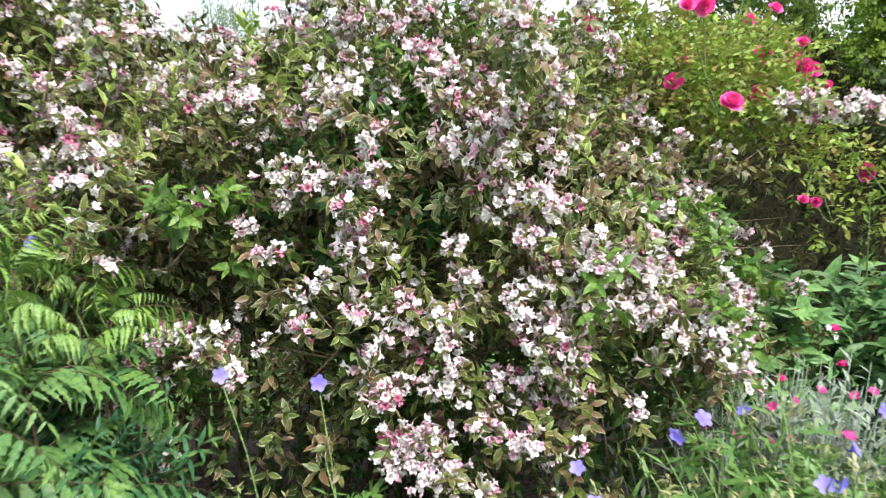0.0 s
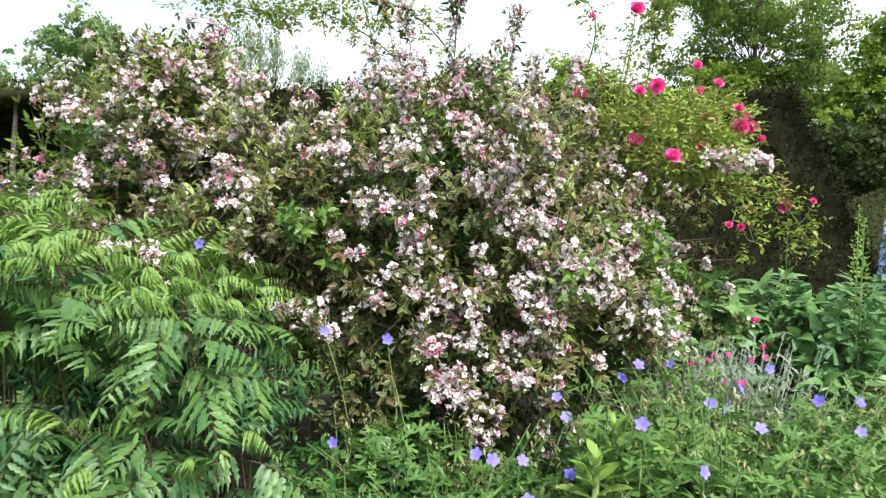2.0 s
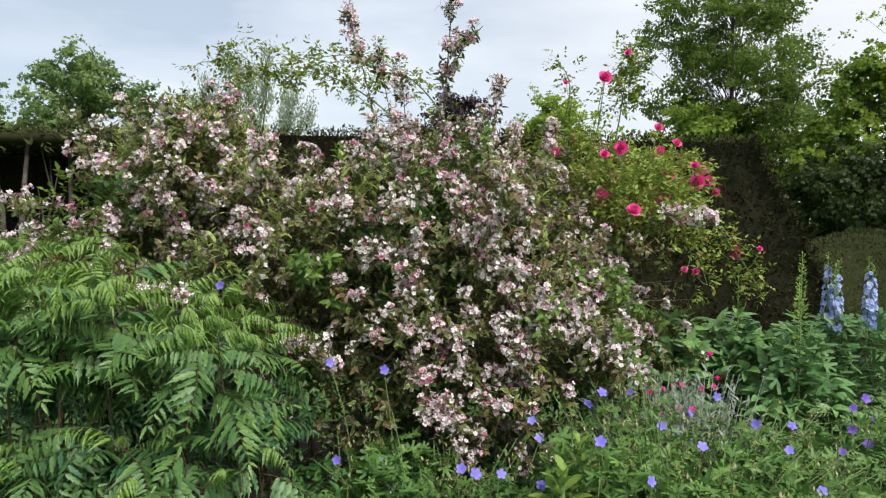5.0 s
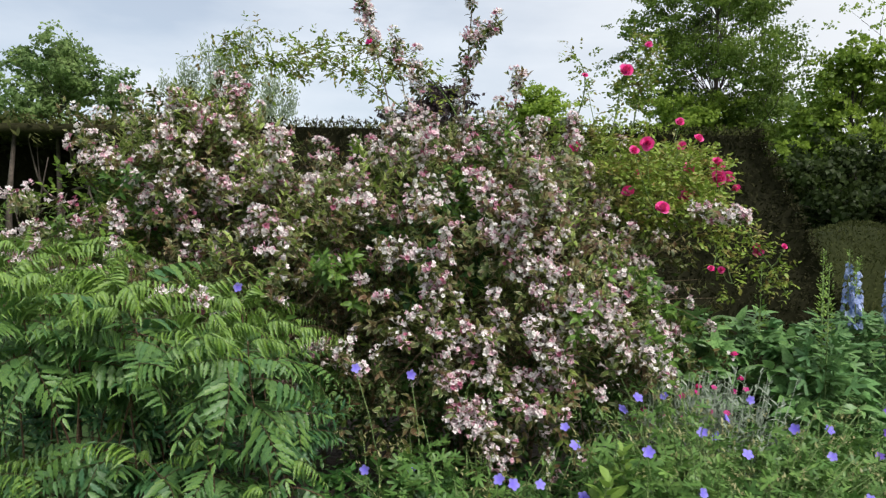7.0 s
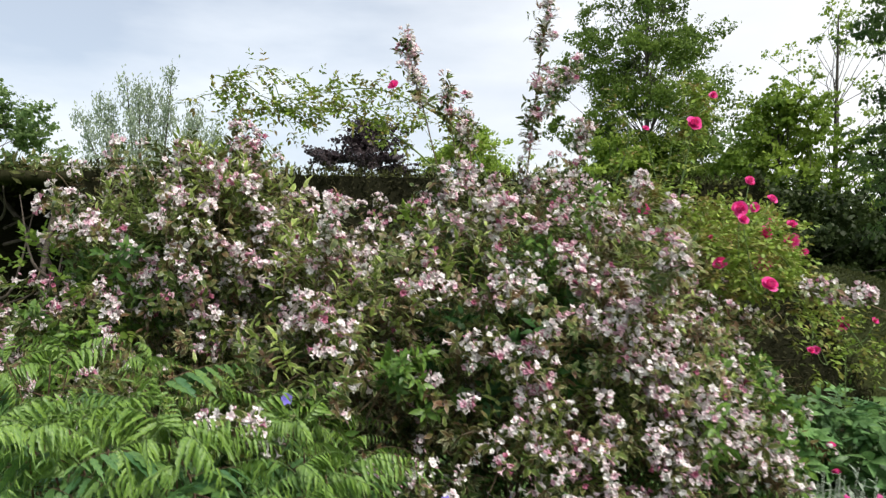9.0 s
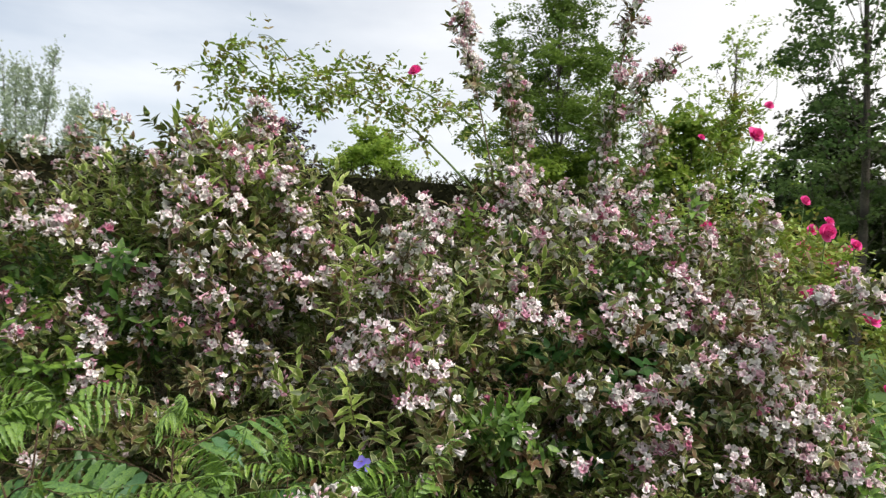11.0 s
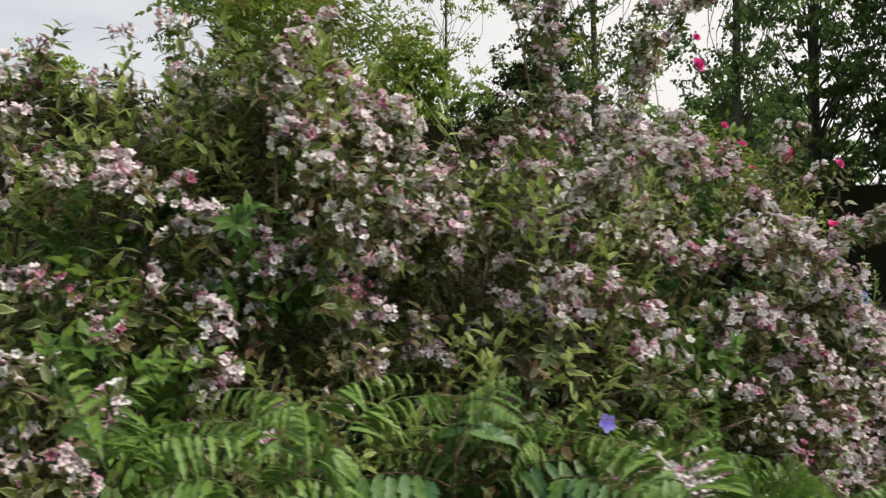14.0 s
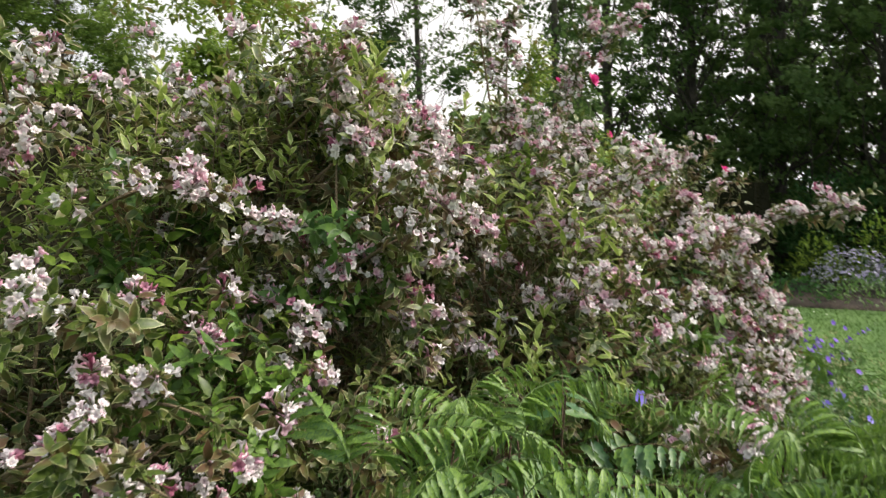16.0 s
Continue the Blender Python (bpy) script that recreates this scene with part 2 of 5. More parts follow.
class Bag:
    """Triangles gathered for one mesh."""

    def __init__(self):
        self.v, self.f, self.t, self.r, self.m, self.count = [], [], [], [], [], 0

    def add(self, verts, faces, rim, at, turn, size, tint, mat=0):
        """Copies of a template at many places."""
        at = np.atleast_2d(at)
        k, n = len(at), len(verts)
        size = np.broadcast_to(np.asarray(size, float), (k,))
        v = np.einsum("nij,kj->nki", turn, verts) * size[:, None, None] + at[:, None]
        self.v.append(v.reshape(-1, 3))
        self.f.append((faces[None] + (np.arange(k) * n)[:, None, None]).reshape(-1, 3) + self.count)
        self.t.append(np.repeat(np.broadcast_to(np.asarray(tint, float), (k,)), n))
        self.r.append(np.tile(rim, k))
        self.m.append(np.full(k * len(faces), mat))
        self.count += k * n

    def tube(self, points, r0, r1, sides=5, mat=0, tint=0.5):
        p = np.asarray(points, float)
        d = unit(np.gradient(p, axis=0))
        side = unit(np.cross(d, (0.13, 0.21, 1.0)) + 1e-6)
        other = np.cross(d, side)
        a = np.arange(sides) * 2 * np.pi / sides
        r = np.linspace(r0, r1, len(p))[:, None, None]
        v = p[:, None] + r * (np.cos(a)[None, :, None] * side[:, None] + np.sin(a)[None, :, None] * other[:, None])
        f = []
        for i in range(len(p) - 1):
            for j in range(sides):
                a0, a1 = i * sides + j, i * sides + (j + 1) % sides
                f += [(a0, a1, a1 + sides), (a0, a1 + sides, a0 + sides)]
        last = (len(p) - 1) * sides
        f += [(last, last + j, last + j + 1) for j in range(1, sides - 1)]
        self.raw(v.reshape(-1, 3), np.array(f), tint, mat)

    def raw(self, v, f, tint=0.5, mat=0, rim=0.0):
        self.v.append(np.asarray(v, float))
        self.f.append(np.asarray(f) + self.count)
        self.t.append(np.broadcast_to(np.asarray(tint, float), (len(v),)))
        self.r.append(np.broadcast_to(np.asarray(rim, float), (len(v),)))
        self.m.append(np.full(len(f), mat))
        self.count += len(v)

    def tie(self, i, near):
        """Joins the piece that begins at point i to the nearest of the points before near."""
        p, q = np.concatenate(self.v)[i], np.concatenate(self.v)[:near]
        j = int(np.argmin(((q - p) ** 2).sum(1)))
        self.f.append(np.array([(i, i + 1, j)]))
        self.m.append(np.array([self.m[-1][0]]))

    def mesh(self, name, mats, smooth=False):
        me = bpy.data.meshes.new(name)
        v, f = np.concatenate(self.v), np.concatenate(self.f)
        me.vertices.add(len(v))
        me.vertices.foreach_set("co", v.astype(np.float32).ravel())
        me.loops.add(len(f) * 3)
        me.loops.foreach_set("vertex_index", f.astype(np.int32).ravel())
        me.polygons.add(len(f))
        me.polygons.foreach_set("loop_start", np.arange(0, len(f) * 3, 3, dtype=np.int32))
        for m in mats:
            me.materials.append(m)
        me.polygons.foreach_set("material_index", np.concatenate(self.m).astype(np.int32))
        for key, values in (("tint", self.t), ("rim", self.r)):
            me.attributes.new(key, "FLOAT", "POINT").data.foreach_set("value", np.concatenate(values).astype(np.float32))
        me.update(calc_edges=True)
        if smooth:
            me.shade_smooth()
        return me


def upright(d):
    """Turning matrices whose z runs along d."""
    t = axes(d, np.broadcast_to(UP, np.shape(d)))
    return np.stack([t[..., :, 0], t[..., :, 2], t[..., :, 1]], -1)


def thing(name, at, label, category, group="", kind=""):
    ob = new(name)
    ob.location = at
    ob.empty_display_size = 0.1
    return tagged(ob, label, category, group, kind)


def put(name, mesh, parent=None, label="", kind=""):
    """Links a mesh whose points are world places as a part of its thing."""
    ob = new(name, mesh)
    if parent is not None:
        ob.parent = parent
        ob.matrix_parent_inverse = Matrix.Translation(-parent.location)
    return tagged(ob, label, kind=kind)


def put_at(name, mesh, parent, at, turn, size):
    """Links a piece that shares its mesh, at a place of its own."""
    ob = new(name, mesh)
    m = Matrix([[*(turn[i] * size), at[i]] for i in range(3)] + [[0, 0, 0, 1]])
    ob.parent = parent
    ob.matrix_parent_inverse = Matrix.Translation(-parent.location)
    ob.matrix_basis = m
    return ob


def leaf_shape(width, droop=0.18, fold=0.12, widest=0.38):
    """A leaf one long: folded along its midrib, bent over its length."""
    s = (0.0, widest * 0.55, widest, 0.5 + widest * 0.55, 1.0)
    w = (0.0, 0.75, 1.0, 0.62, 0.0)
    v, rim = [(0, 0, 0)], [0.3]
    for a, b in zip(s[1:4], w[1:4]):
        h = -droop * a * a
        v += [(-width * b / 2, a, h + fold * width * b), (0, a, h), (width * b / 2, a, h + fold * width * b)]
        rim += [1, 0, 1]
    v.append((0, 1, -droop))
    rim.append(1)
    f = [(0, 2, 1), (0, 3, 2)]
    for i in (1, 4):
        f += [(i, i + 1, i + 4), (i, i + 4, i + 3), (i + 1, i + 2, i + 5), (i + 1, i + 5, i + 4)]
    f += [(7, 8, 10), (8, 9, 10)]
    return np.array(v, float), np.array(f), np.array(rim, float)


def plain_leaf(width, droop=0.18, fold=0.12):
    """A leaf of eight triangles, folded along its midrib."""
    v, rim = [(0, 0, 0)], [0.3]
    for a, b in ((0.28, 0.92), (0.62, 0.85)):
        h = -droop * a * a
        v += [(-width * b / 2, a, h + fold * width * b), (0, a, h), (width * b / 2, a, h + fold * width * b)]
        rim += [1, 0, 1]
    v.append((0, 1, -droop))
    f = [(0, 2, 1), (0, 3, 2), (1, 2, 5), (1, 5, 4), (2, 3, 6), (2, 6, 5), (4, 5, 7), (5, 6, 7)]
    return np.array(v, float), np.array(f), np.array(rim + [0.9], float)


def toothed_shape(width, droop=0.3):
    """A narrow leaflet with a deeply toothed edge."""
    s = (0.08, 0.22, 0.29, 0.43, 0.50, 0.64, 0.72)
    w = (0.50, 1.0, 0.60, 0.92, 0.46, 0.70, 0.28)
    v, rim = [(0, 0, 0)], [0.3]
    for a, b in zip(s, w):
        h = -droop * a * a
        out = 0.10 * b if b > 0.65 else 0.02
        v += [(-width * b / 2, a + out, h + 0.1 * width), (0, a, h), (width * b / 2, a + out, h + 0.1 * width)]
        rim += [1, 0, 1]
    v.append((0, 1, -droop))
    rim.append(1)
    f = [(0, 2, 1), (0, 3, 2)]
    for i in range(1, 3 * len(s) - 3, 3):
        f += [(i, i + 1, i + 4), (i, i + 4, i + 3), (i + 1, i + 2, i + 5), (i + 1, i + 5, i + 4)]
    k = 3 * len(s) - 2
    f += [(k, k + 1, k + 3), (k + 1, k + 2, k + 3)]
    return np.array(v, float), np.array(f), np.array(rim, float)


def blade_shape(width, droop=0.1):
    """A small leaf of four triangles."""
    v = [(0, 0, 0), (-width / 2, 0.45, 0.03), (0, 0.5, 0), (width / 2, 0.45, 0.03), (0, 1, -droop)]
    return np.array(v, float), np.array([(0, 2, 1), (0, 3, 2), (1, 2, 4), (2, 3, 4)]), np.array([0, 1, 0, 1, 1.0])


def flake_shape(width):
    """A leaf of a distant crown: two triangles, a little folded."""
    v = [(0, 0, 0), (-width / 2, 0.5, 0.06), (width / 2, 0.5, 0.06), (0, 1, -0.1)]
    return np.array(v, float), np.array([(0, 2, 1), (1, 2, 3)]), np.array([0, 1, 1, 1.0])


def corolla_shape(petals, deep=0.5, notch=0.55, cup=0.25, tube=0.9):
    """An open flower one wide, facing +z, with a tube below."""
    v, rim, f = [(0, 0, -deep * 0.35)], [0], []
    n = petals * 3
    for i in range(n):
        a = 2 * math.pi * i / n
        r = 0.5 * (notch if i % 3 == 0 else 1.0)
        v.append((r * math.cos(a), r * math.sin(a), cup * (r / 0.5) ** 2 * 0.5 - (0.06 if i % 3 else 0)))
        rim.append(0.4 if i % 3 == 0 else 1)
    f += [(0, 1 + i, 1 + (i + 1) % n) for i in range(n)]
    if tube:
        base = len(v)
        for i in range(4):
            a = math.pi / 2 * i
            v.append((0.16 * math.cos(a), 0.16 * math.sin(a), -deep * 0.3))
            rim.append(0.2)
        v.append((0, 0, -tube))
        rim.append(0)
        f += [(base + i, base + 4, base + (i + 1) % 4) for i in range(4)]
    return np.array(v, float), np.array(f), np.array(rim, float)


def shell(lobes, n, inner=0.8, keep=0.86, rough=0.13, low=-0.75):
    """Places and outward directions over the outside of overlapping rounded masses."""
    lobes = np.array(lobes, float)
    c, r = lobes[:, :3], lobes[:, 3:]
    area = (r[:, 0] * r[:, 1] + r[:, 1] * r[:, 2] + r[:, 0] * r[:, 2])
    places, normals = [], []
    while sum(map(len, places)) < n:
        k = rng.choice(len(c), n, p=area / area.sum())
        d = unit(rng.normal(size=(n, 3)))
        wob = 1 + rough * (np.sin(d[:, 0] * 7 + k) * np.sin(d[:, 1] * 6 + 2 * k) + np.sin(d[:, 2] * 9 + k * 3) * 0.7)
        depth = inner + (1 - inner) * np.sqrt(rng.random(n))
        p = c[k] + r[k] * d * (depth * wob)[:, None]
        inside = np.linalg.norm((p[:, None] - c[None]) / r[None], axis=-1)
        inside[np.arange(n), k] = 9
        ok = (inside.min(1) > keep) & (d[:, 2] > low) & (p[:, 2] > GROUND + 0.05)
        places.append(p[ok])
        normals.append(unit(d[ok] / r[k][ok]))
    return np.concatenate(places)[:n], np.concatenate(normals)[:n]


def sprigs(bag, at, along, length, pairs, shape, leaf, tint, mat=0, spread=0.9, stem_mat=None, droop=0.0):
    """Shoots with opposite leaves, and their stems."""
    n = len(at)
    length = np.broadcast_to(np.asarray(length, float), (n,))
    side = unit(np.cross(along, unit(rng.normal(size=(n, 3)))))
    other = np.cross(along, side)
    for j in range(pairs):
        u = (j + 0.6) / pairs
        pos = at + along * (length * u)[:, None] - UP * (droop * length * u * u)[:, None]
        a = side if j % 2 else other
        for s in (-1, 1):
            d = unit(along * (0.35 + 0.55 * u) + s * a * spread * (1.15 - 0.5 * u) + rng.normal(size=(n, 3)) * 0.24 - UP * 0.12)
            up = unit(along + UP * 0.6 - s * a * 0.2 + rng.normal(size=(n, 3)) * 0.2)
            size = leaf * (0.55 + 0.6 * math.sin(math.pi * (0.2 + 0.65 * u))) * rng.uniform(0.7, 1.2, n)
            bag.add(*shape, pos, axes(d, up), size, np.clip(tint + rng.normal(size=n) * 0.22, 0, 1), mat)
    if stem_mat is not None:
        stem = np.array([(-0.5, 0, 0), (0.5, 0, 0), (0, 0, 0.8), (0, 1, 0)], float)
        stem[:, 0] *= 0.018
        stem[:, 2] *= 0.018
        bag.add(stem, np.array([(0, 1, 3), (1, 2, 3), (2, 0, 3)]), np.zeros(4), at, axes(along, np.broadcast_to(UP, along.shape)), length, 0.4, stem_mat)


def curve(points, n=12):
    """A smooth line through a few places."""
    p = np.asarray(points, float)
    p = np.concatenate([[2 * p[0] - p[1]], p, [2 * p[-1] - p[-2]]])
    out = []
    for i in range(1, len(p) - 2):
        for u in np.linspace(0, 1, n, endpoint=False):
            a, b, c, d = p[i - 1:i + 3]
            out.append(0.5 * (2 * b + (c - a) * u + (2 * a - 5 * b + 4 * c - d) * u * u + (3 * b - a - 3 * c + d) * u ** 3))
    return np.array(out + [p[-2]])


# ---- ground ----
def ground_sheet():
    n = 60
    side = np.concatenate([-np.geomspace(400, 0.6, n), np.geomspace(0.6, 400, n)])
    x, y = np.meshgrid(side, side + 3.0)
    z = GROUND + 0.012 * np.sin(x * 0.9) * np.sin(y * 0.7) * (np.hypot(x, y) < 30)
    v = np.stack([x, y, z], -1).reshape(-1, 3)
    m = len(side)
    q = (np.arange(m - 1)[:, None] * m + np.arange(m - 1)[None]).ravel()
    bag = Bag()
    bag.raw(v, np.concatenate([np.stack([q, q + 1, q + m + 1], 1), np.stack([q, q + m + 1, q + m], 1)]))
    ob = put("ground", bag.mesh("ground", [M_LAWN], True))
    tagged(ob, "mown green lawn reaching past the beds and hedges", "lawn", kind="structure")


def soil_bed(name, cx, cy, rx, ry, label):
    """A low mound of soil with an uneven edge."""
    bag, rings, n = Bag(), 14, 64
    v = [(cx, cy, GROUND + 0.09)]
    for i in range(1, rings + 1):
        for j in range(n):
            a, s = 2 * math.pi * j / n, i / rings
            wob = 1 + 0.05 * math.sin(3 * a + cx) + 0.03 * math.sin(7 * a)
            h = 0.09 * (1 - s ** 6) - 0.05 * (i == rings) + 0.02 * noise.noise((cx + 3 * s * math.cos(a) * rx, cy + 3 * s * math.sin(a) * ry, 0.5))
            v.append((cx + rx * s * wob * math.cos(a), cy + ry * s * wob * math.sin(a), GROUND + h))
    f = [(0, 1 + j, 1 + (j + 1) % n) for j in range(n)]
    for i in range(rings - 1):
        for j in range(n):
            a, b = 1 + i * n + j, 1 + i * n + (j + 1) % n
            f += [(a, a + n, b + n), (a, b + n, b)]
    bag.raw(np.array(v), np.array(f))
    tagged(put(name, bag.mesh(name, [M_SOIL], True)), label, "flower bed", kind="structure")


# ---- weigela ----
LEAF = plain_leaf(0.42, 0.25)
LEAF_NARROW = plain_leaf(0.30, 0.25)
WEIGELA_LOBES = [
    (-1.62, 2.78, 1.29, 0.44, 0.45, 0.56), (-1.32, 2.74, 1.42, 0.32, 0.38, 0.56), (-0.90, 2.20, 1.24, 0.28, 0.38, 0.38),
    (-0.36, 2.50, 1.42, 0.44, 0.42, 0.40), (0.20, 2.28, 1.30, 0.38, 0.44, 0.43), (0.42, 2.16, 1.00, 0.32, 0.36, 0.36),
    (-0.05, 2.12, 0.95, 0.40, 0.34, 0.38), (0.75, 2.60, 1.20, 0.24, 0.32, 0.34), (-0.78, 2.28, 1.02, 0.40, 0.36, 0.36),
    (-1.90, 2.60, 1.08, 0.30, 0.36, 0.42), (-0.12, 2.66, 1.72, 0.40, 0.35, 0.20), (0.50, 2.86, 1.58, 0.36, 0.35, 0.25),
    (-1.35, 2.42, 1.02, 0.42, 0.33, 0.40), (-2.12, 2.60, 0.95, 0.25, 0.32, 0.38), (-1.38, 2.50, 1.80, 0.24, 0.24, 0.22),
]


def funnel_flower():
    """A funnel flower one wide, facing +z: five rounded, notched lobes, a throat and a slender tube."""
    v, rim, f = [(0, 0, -0.26)], [0.1], []
    n = 20
    for ring, (r, z) in enumerate(((0.17, -0.12), (0.36, 0.05), (0.5, 0.04))):
        for i in range(n):
            a, k = 2 * math.pi * i / n, i % 4
            lobe = ((0.92, 0.98, 1.0, 0.98), (0.84, 0.98, 1.0, 0.98), (0.72, 0.96, 0.98, 0.96))[ring][k]
            v.append((r * lobe * math.cos(a), r * lobe * math.sin(a), z + (0.05 if k == 2 else 0.0) * ring - 0.05 * (k == 0)))
            rim.append((0.25, 0.7, 1.0)[ring])
    f += [(0, 1 + i, 1 + (i + 1) % n) for i in range(0, n)]
    for ring in range(2):
        b = 1 + ring * n
        for i in range(n):
            j = (i + 1) % n
            f += [(b + i, b + n + i, b + n + j), (b + i, b + n + j, b + j)]
    base = len(v)
    for i in range(5):
        a = 2 * math.pi * i / 5
        v.append((0.15 * math.cos(a), 0.15 * math.sin(a), -0.12))
        rim.append(0.0)
    v.append((0, 0, -1.05))
    rim.append(0.0)
    f += [(base + i, base + 5, base + (i + 1) % 5) for i in range(5)]
    return np.array(v, float), np.array(f), np.array(rim, float)


FUNNEL = funnel_flower()


def flower_cluster(seed, pink, heads):
    """A head of funnel flowers, the old ones pinker, over buds and a collar of small leaves, about one across."""
    r = np.random.default_rng(seed)
    bag = Bag()
    d = unit(r.normal(size=(heads, 3)) * (1, 1, 0.5) + (0, 0, 0.65))
    at = d * r.uniform(0.30, 0.55, heads)[:, None] * (1.2, 1.2, 0.85)
    tint = np.clip(r.choice([0.02, 0.10, 0.32, 0.62, 0.85], heads, p=[0.41, 0.26, 0.17, 0.10, 0.06]) + pink + r.normal(size=heads) * 0.06, 0, 1)
    shape = FUNNEL[0] * (1, 1, 1.3) + r.normal(size=FUNNEL[0].shape) * 0.03
    bag.add(shape, FUNNEL[1], FUNNEL[2], at, upright(unit(d + r.normal(size=d.shape) * 0.25)), r.uniform(0.25, 0.34, heads), tint, 0)
    buds = max(2, heads // 3)
    d = unit(r.normal(size=(buds, 3)) + (0, 0, 0.5))
    bud = np.array([(-0.5, 0.6, 0), (0.5, 0.6, 0), (0, 0.6, 0.8), (0, 0, 0.2), (0, 1.1, 0.2)], float) * (0.36, 1, 0.36)
    bag.add(bud, np.array([(0, 1, 3), (1, 2, 3), (2, 0, 3), (1, 0, 4), (2, 1, 4), (0, 2, 4)]), np.ones(5), d * 0.2, axes(d, np.broadcast_to(UP, d.shape)), 0.3, np.clip(pink + 0.62, 0, 1), 0)
    d = unit(r.normal(size=(6, 3)) * (1, 1, 0.25))
    bag.add(*LEAF, d * 0.08 - UP * 0.10, axes(d, np.broadcast_to(UP, d.shape)), r.uniform(0.4, 0.62, 6), r.uniform(0.2, 0.9, 6), 1)
    return bag


# flowering boughs: where each begins and ends
CASCADE = [
    ((-0.02, 1.98, 1.72), (0.10, 1.75, 1.45)), ((0.08, 1.76, 1.46), (0.36, 1.70, 1.20)), ((0.34, 1.74, 1.22), (0.65, 1.76, 0.97)), ((0.30, 2.25, 1.62), (0.52, 2.13, 1.46)),
    ((0.50, 2.14, 1.47), (0.63, 1.98, 1.13)), ((0.58, 1.99, 1.16), (0.70, 1.82, 0.95)), ((0.12, 1.80, 1.33), (0.28, 1.64, 1.06)), ((0.22, 1.72, 1.30), (0.45, 1.73, 1.08)),
    ((0.03, 1.92, 1.60), (0.20, 1.76, 1.50)), ((0.40, 2.00, 1.36), (0.53, 1.92, 1.12)), ((0.05, 1.72, 1.16), (0.30, 1.66, 0.96)), ((0.62, 2.35, 1.48), (0.80, 2.2, 1.22)),
]
FRONT = [
    ((-0.42, 1.86, 1.42), (-0.12, 1.66, 1.28)), ((-0.22, 1.70, 1.12), (0.06, 1.70, 1.05)), ((-0.02, 1.70, 0.98), (0.16, 1.65, 0.80)), ((0.10, 1.75, 0.90), (0.33, 1.74, 0.85)),
    ((-0.34, 1.86, 1.62), (-0.15, 1.67, 1.53)), ((-0.62, 1.99, 1.60), (-0.42, 1.92, 1.58)), ((-0.20, 1.74, 0.95), (-0.06, 1.64, 0.76)), ((-0.12, 1.66, 0.84), (0.04, 1.62, 0.66)),
    ((-0.74, 1.85, 0.98), (-0.52, 1.74, 0.93)), ((-0.95, 1.80, 0.85), (-0.76, 1.74, 0.80)), ((-0.30, 2.10, 1.86), (-0.05, 2.02, 1.84)), ((-0.55, 2.20, 1.80), (-0.32, 2.12, 1.78)),
    ((0.10, 2.30, 1.86), (0.32, 2.22, 1.80)), ((-0.45, 1.80, 1.16), (-0.28, 1.70, 1.10)), ((-1.13, 1.60, 1.19), (-1.10, 1.51, 1.27)), ((-1.24, 1.54, 1.19), (-1.20, 1.48, 1.25)),
]
DOME = [
    ((-0.98, 2.05, 1.50), (-0.72, 1.85, 1.36)), ((-0.95, 1.90, 1.52), (-0.76, 1.72, 1.42)), ((-1.32, 2.22, 1.43), (-1.12, 2.10, 1.36)), ((-1.26, 2.38, 1.60), (-1.05, 2.28, 1.57)),
    ((-1.48, 2.27, 1.90), (-1.18, 2.29, 1.90)), ((-1.45, 2.14, 1.85), (-1.28, 2.05, 1.80)), ((-1.95, 2.47, 1.80), (-1.74, 2.35, 1.78)), ((-1.82, 2.42, 1.55), (-1.66, 2.22, 1.46)),
    ((-1.58, 2.62, 1.98), (-1.42, 2.38, 1.99)), ((-1.32, 2.56, 2.00), (-1.14, 2.42, 2.03)), ((-1.70, 2.40, 1.72), (-1.52, 2.28, 1.66)), ((-1.20, 2.24, 1.98), (-1.12, 2.32, 1.72)),
    ((-1.55, 2.32, 1.62), (-1.40, 2.22, 1.52)), ((-1.50, 2.34, 2.02), (-1.32, 2.28, 2.06)), ((-1.32, 2.18, 1.78), (-1.14, 2.12, 1.70)), ((-1.46, 2.16, 1.70), (-1.30, 2.08, 1.62)),
]
FLANK = [
    ((-2.17, 2.38, 1.62), (-2.06, 2.20, 1.60)), ((-2.12, 2.28, 1.46), (-1.95, 2.06, 1.42)), ((-2.20, 2.30, 1.40), (-2.10, 2.00, 1.36)),
    ((-2.02, 2.75, 1.88), (-2.00, 2.52, 1.95)), ((-1.88, 2.92, 2.00), (-1.80, 2.80, 2.17)), ((-1.98, 2.75, 1.98), (-2.06, 2.60, 2.08)), ((-2.25, 2.50, 1.30), (-2.22, 2.12, 1.22)),
    ((-2.05, 2.35, 1.28), (-1.90, 2.15, 1.20)),
]
SPIRES = [
    ((-0.42, 2.50, 2.00), (-0.60, 2.49, 2.65)), ((-0.35, 2.50, 2.02), (-0.44, 2.42, 2.46)), ((-0.10, 2.40, 1.98), (-0.05, 2.20, 2.82)), ((-0.07, 2.28, 2.30), (0.08, 2.10, 2.48)),
    ((-0.28, 2.55, 1.98), (-0.33, 2.55, 2.40)), ((0.15, 2.55, 2.0), (0.20, 2.5, 2.32)), ((-1.25, 2.6, 2.0), (-1.20, 2.52, 2.20)), ((0.42, 2.65, 1.85), (0.48, 2.6, 2.1)),
    ((-0.92, 2.08, 1.66), (-0.84, 1.71, 1.88)),
]
WANDS = [((0.90, 2.04, 1.635), (1.16, 1.86, 1.545)), ((0.28, 1.86, 1.60), (0.12, 1.54, 1.72)), ((0.16, 1.62, 1.70), (0.14, 1.38, 1.72))]


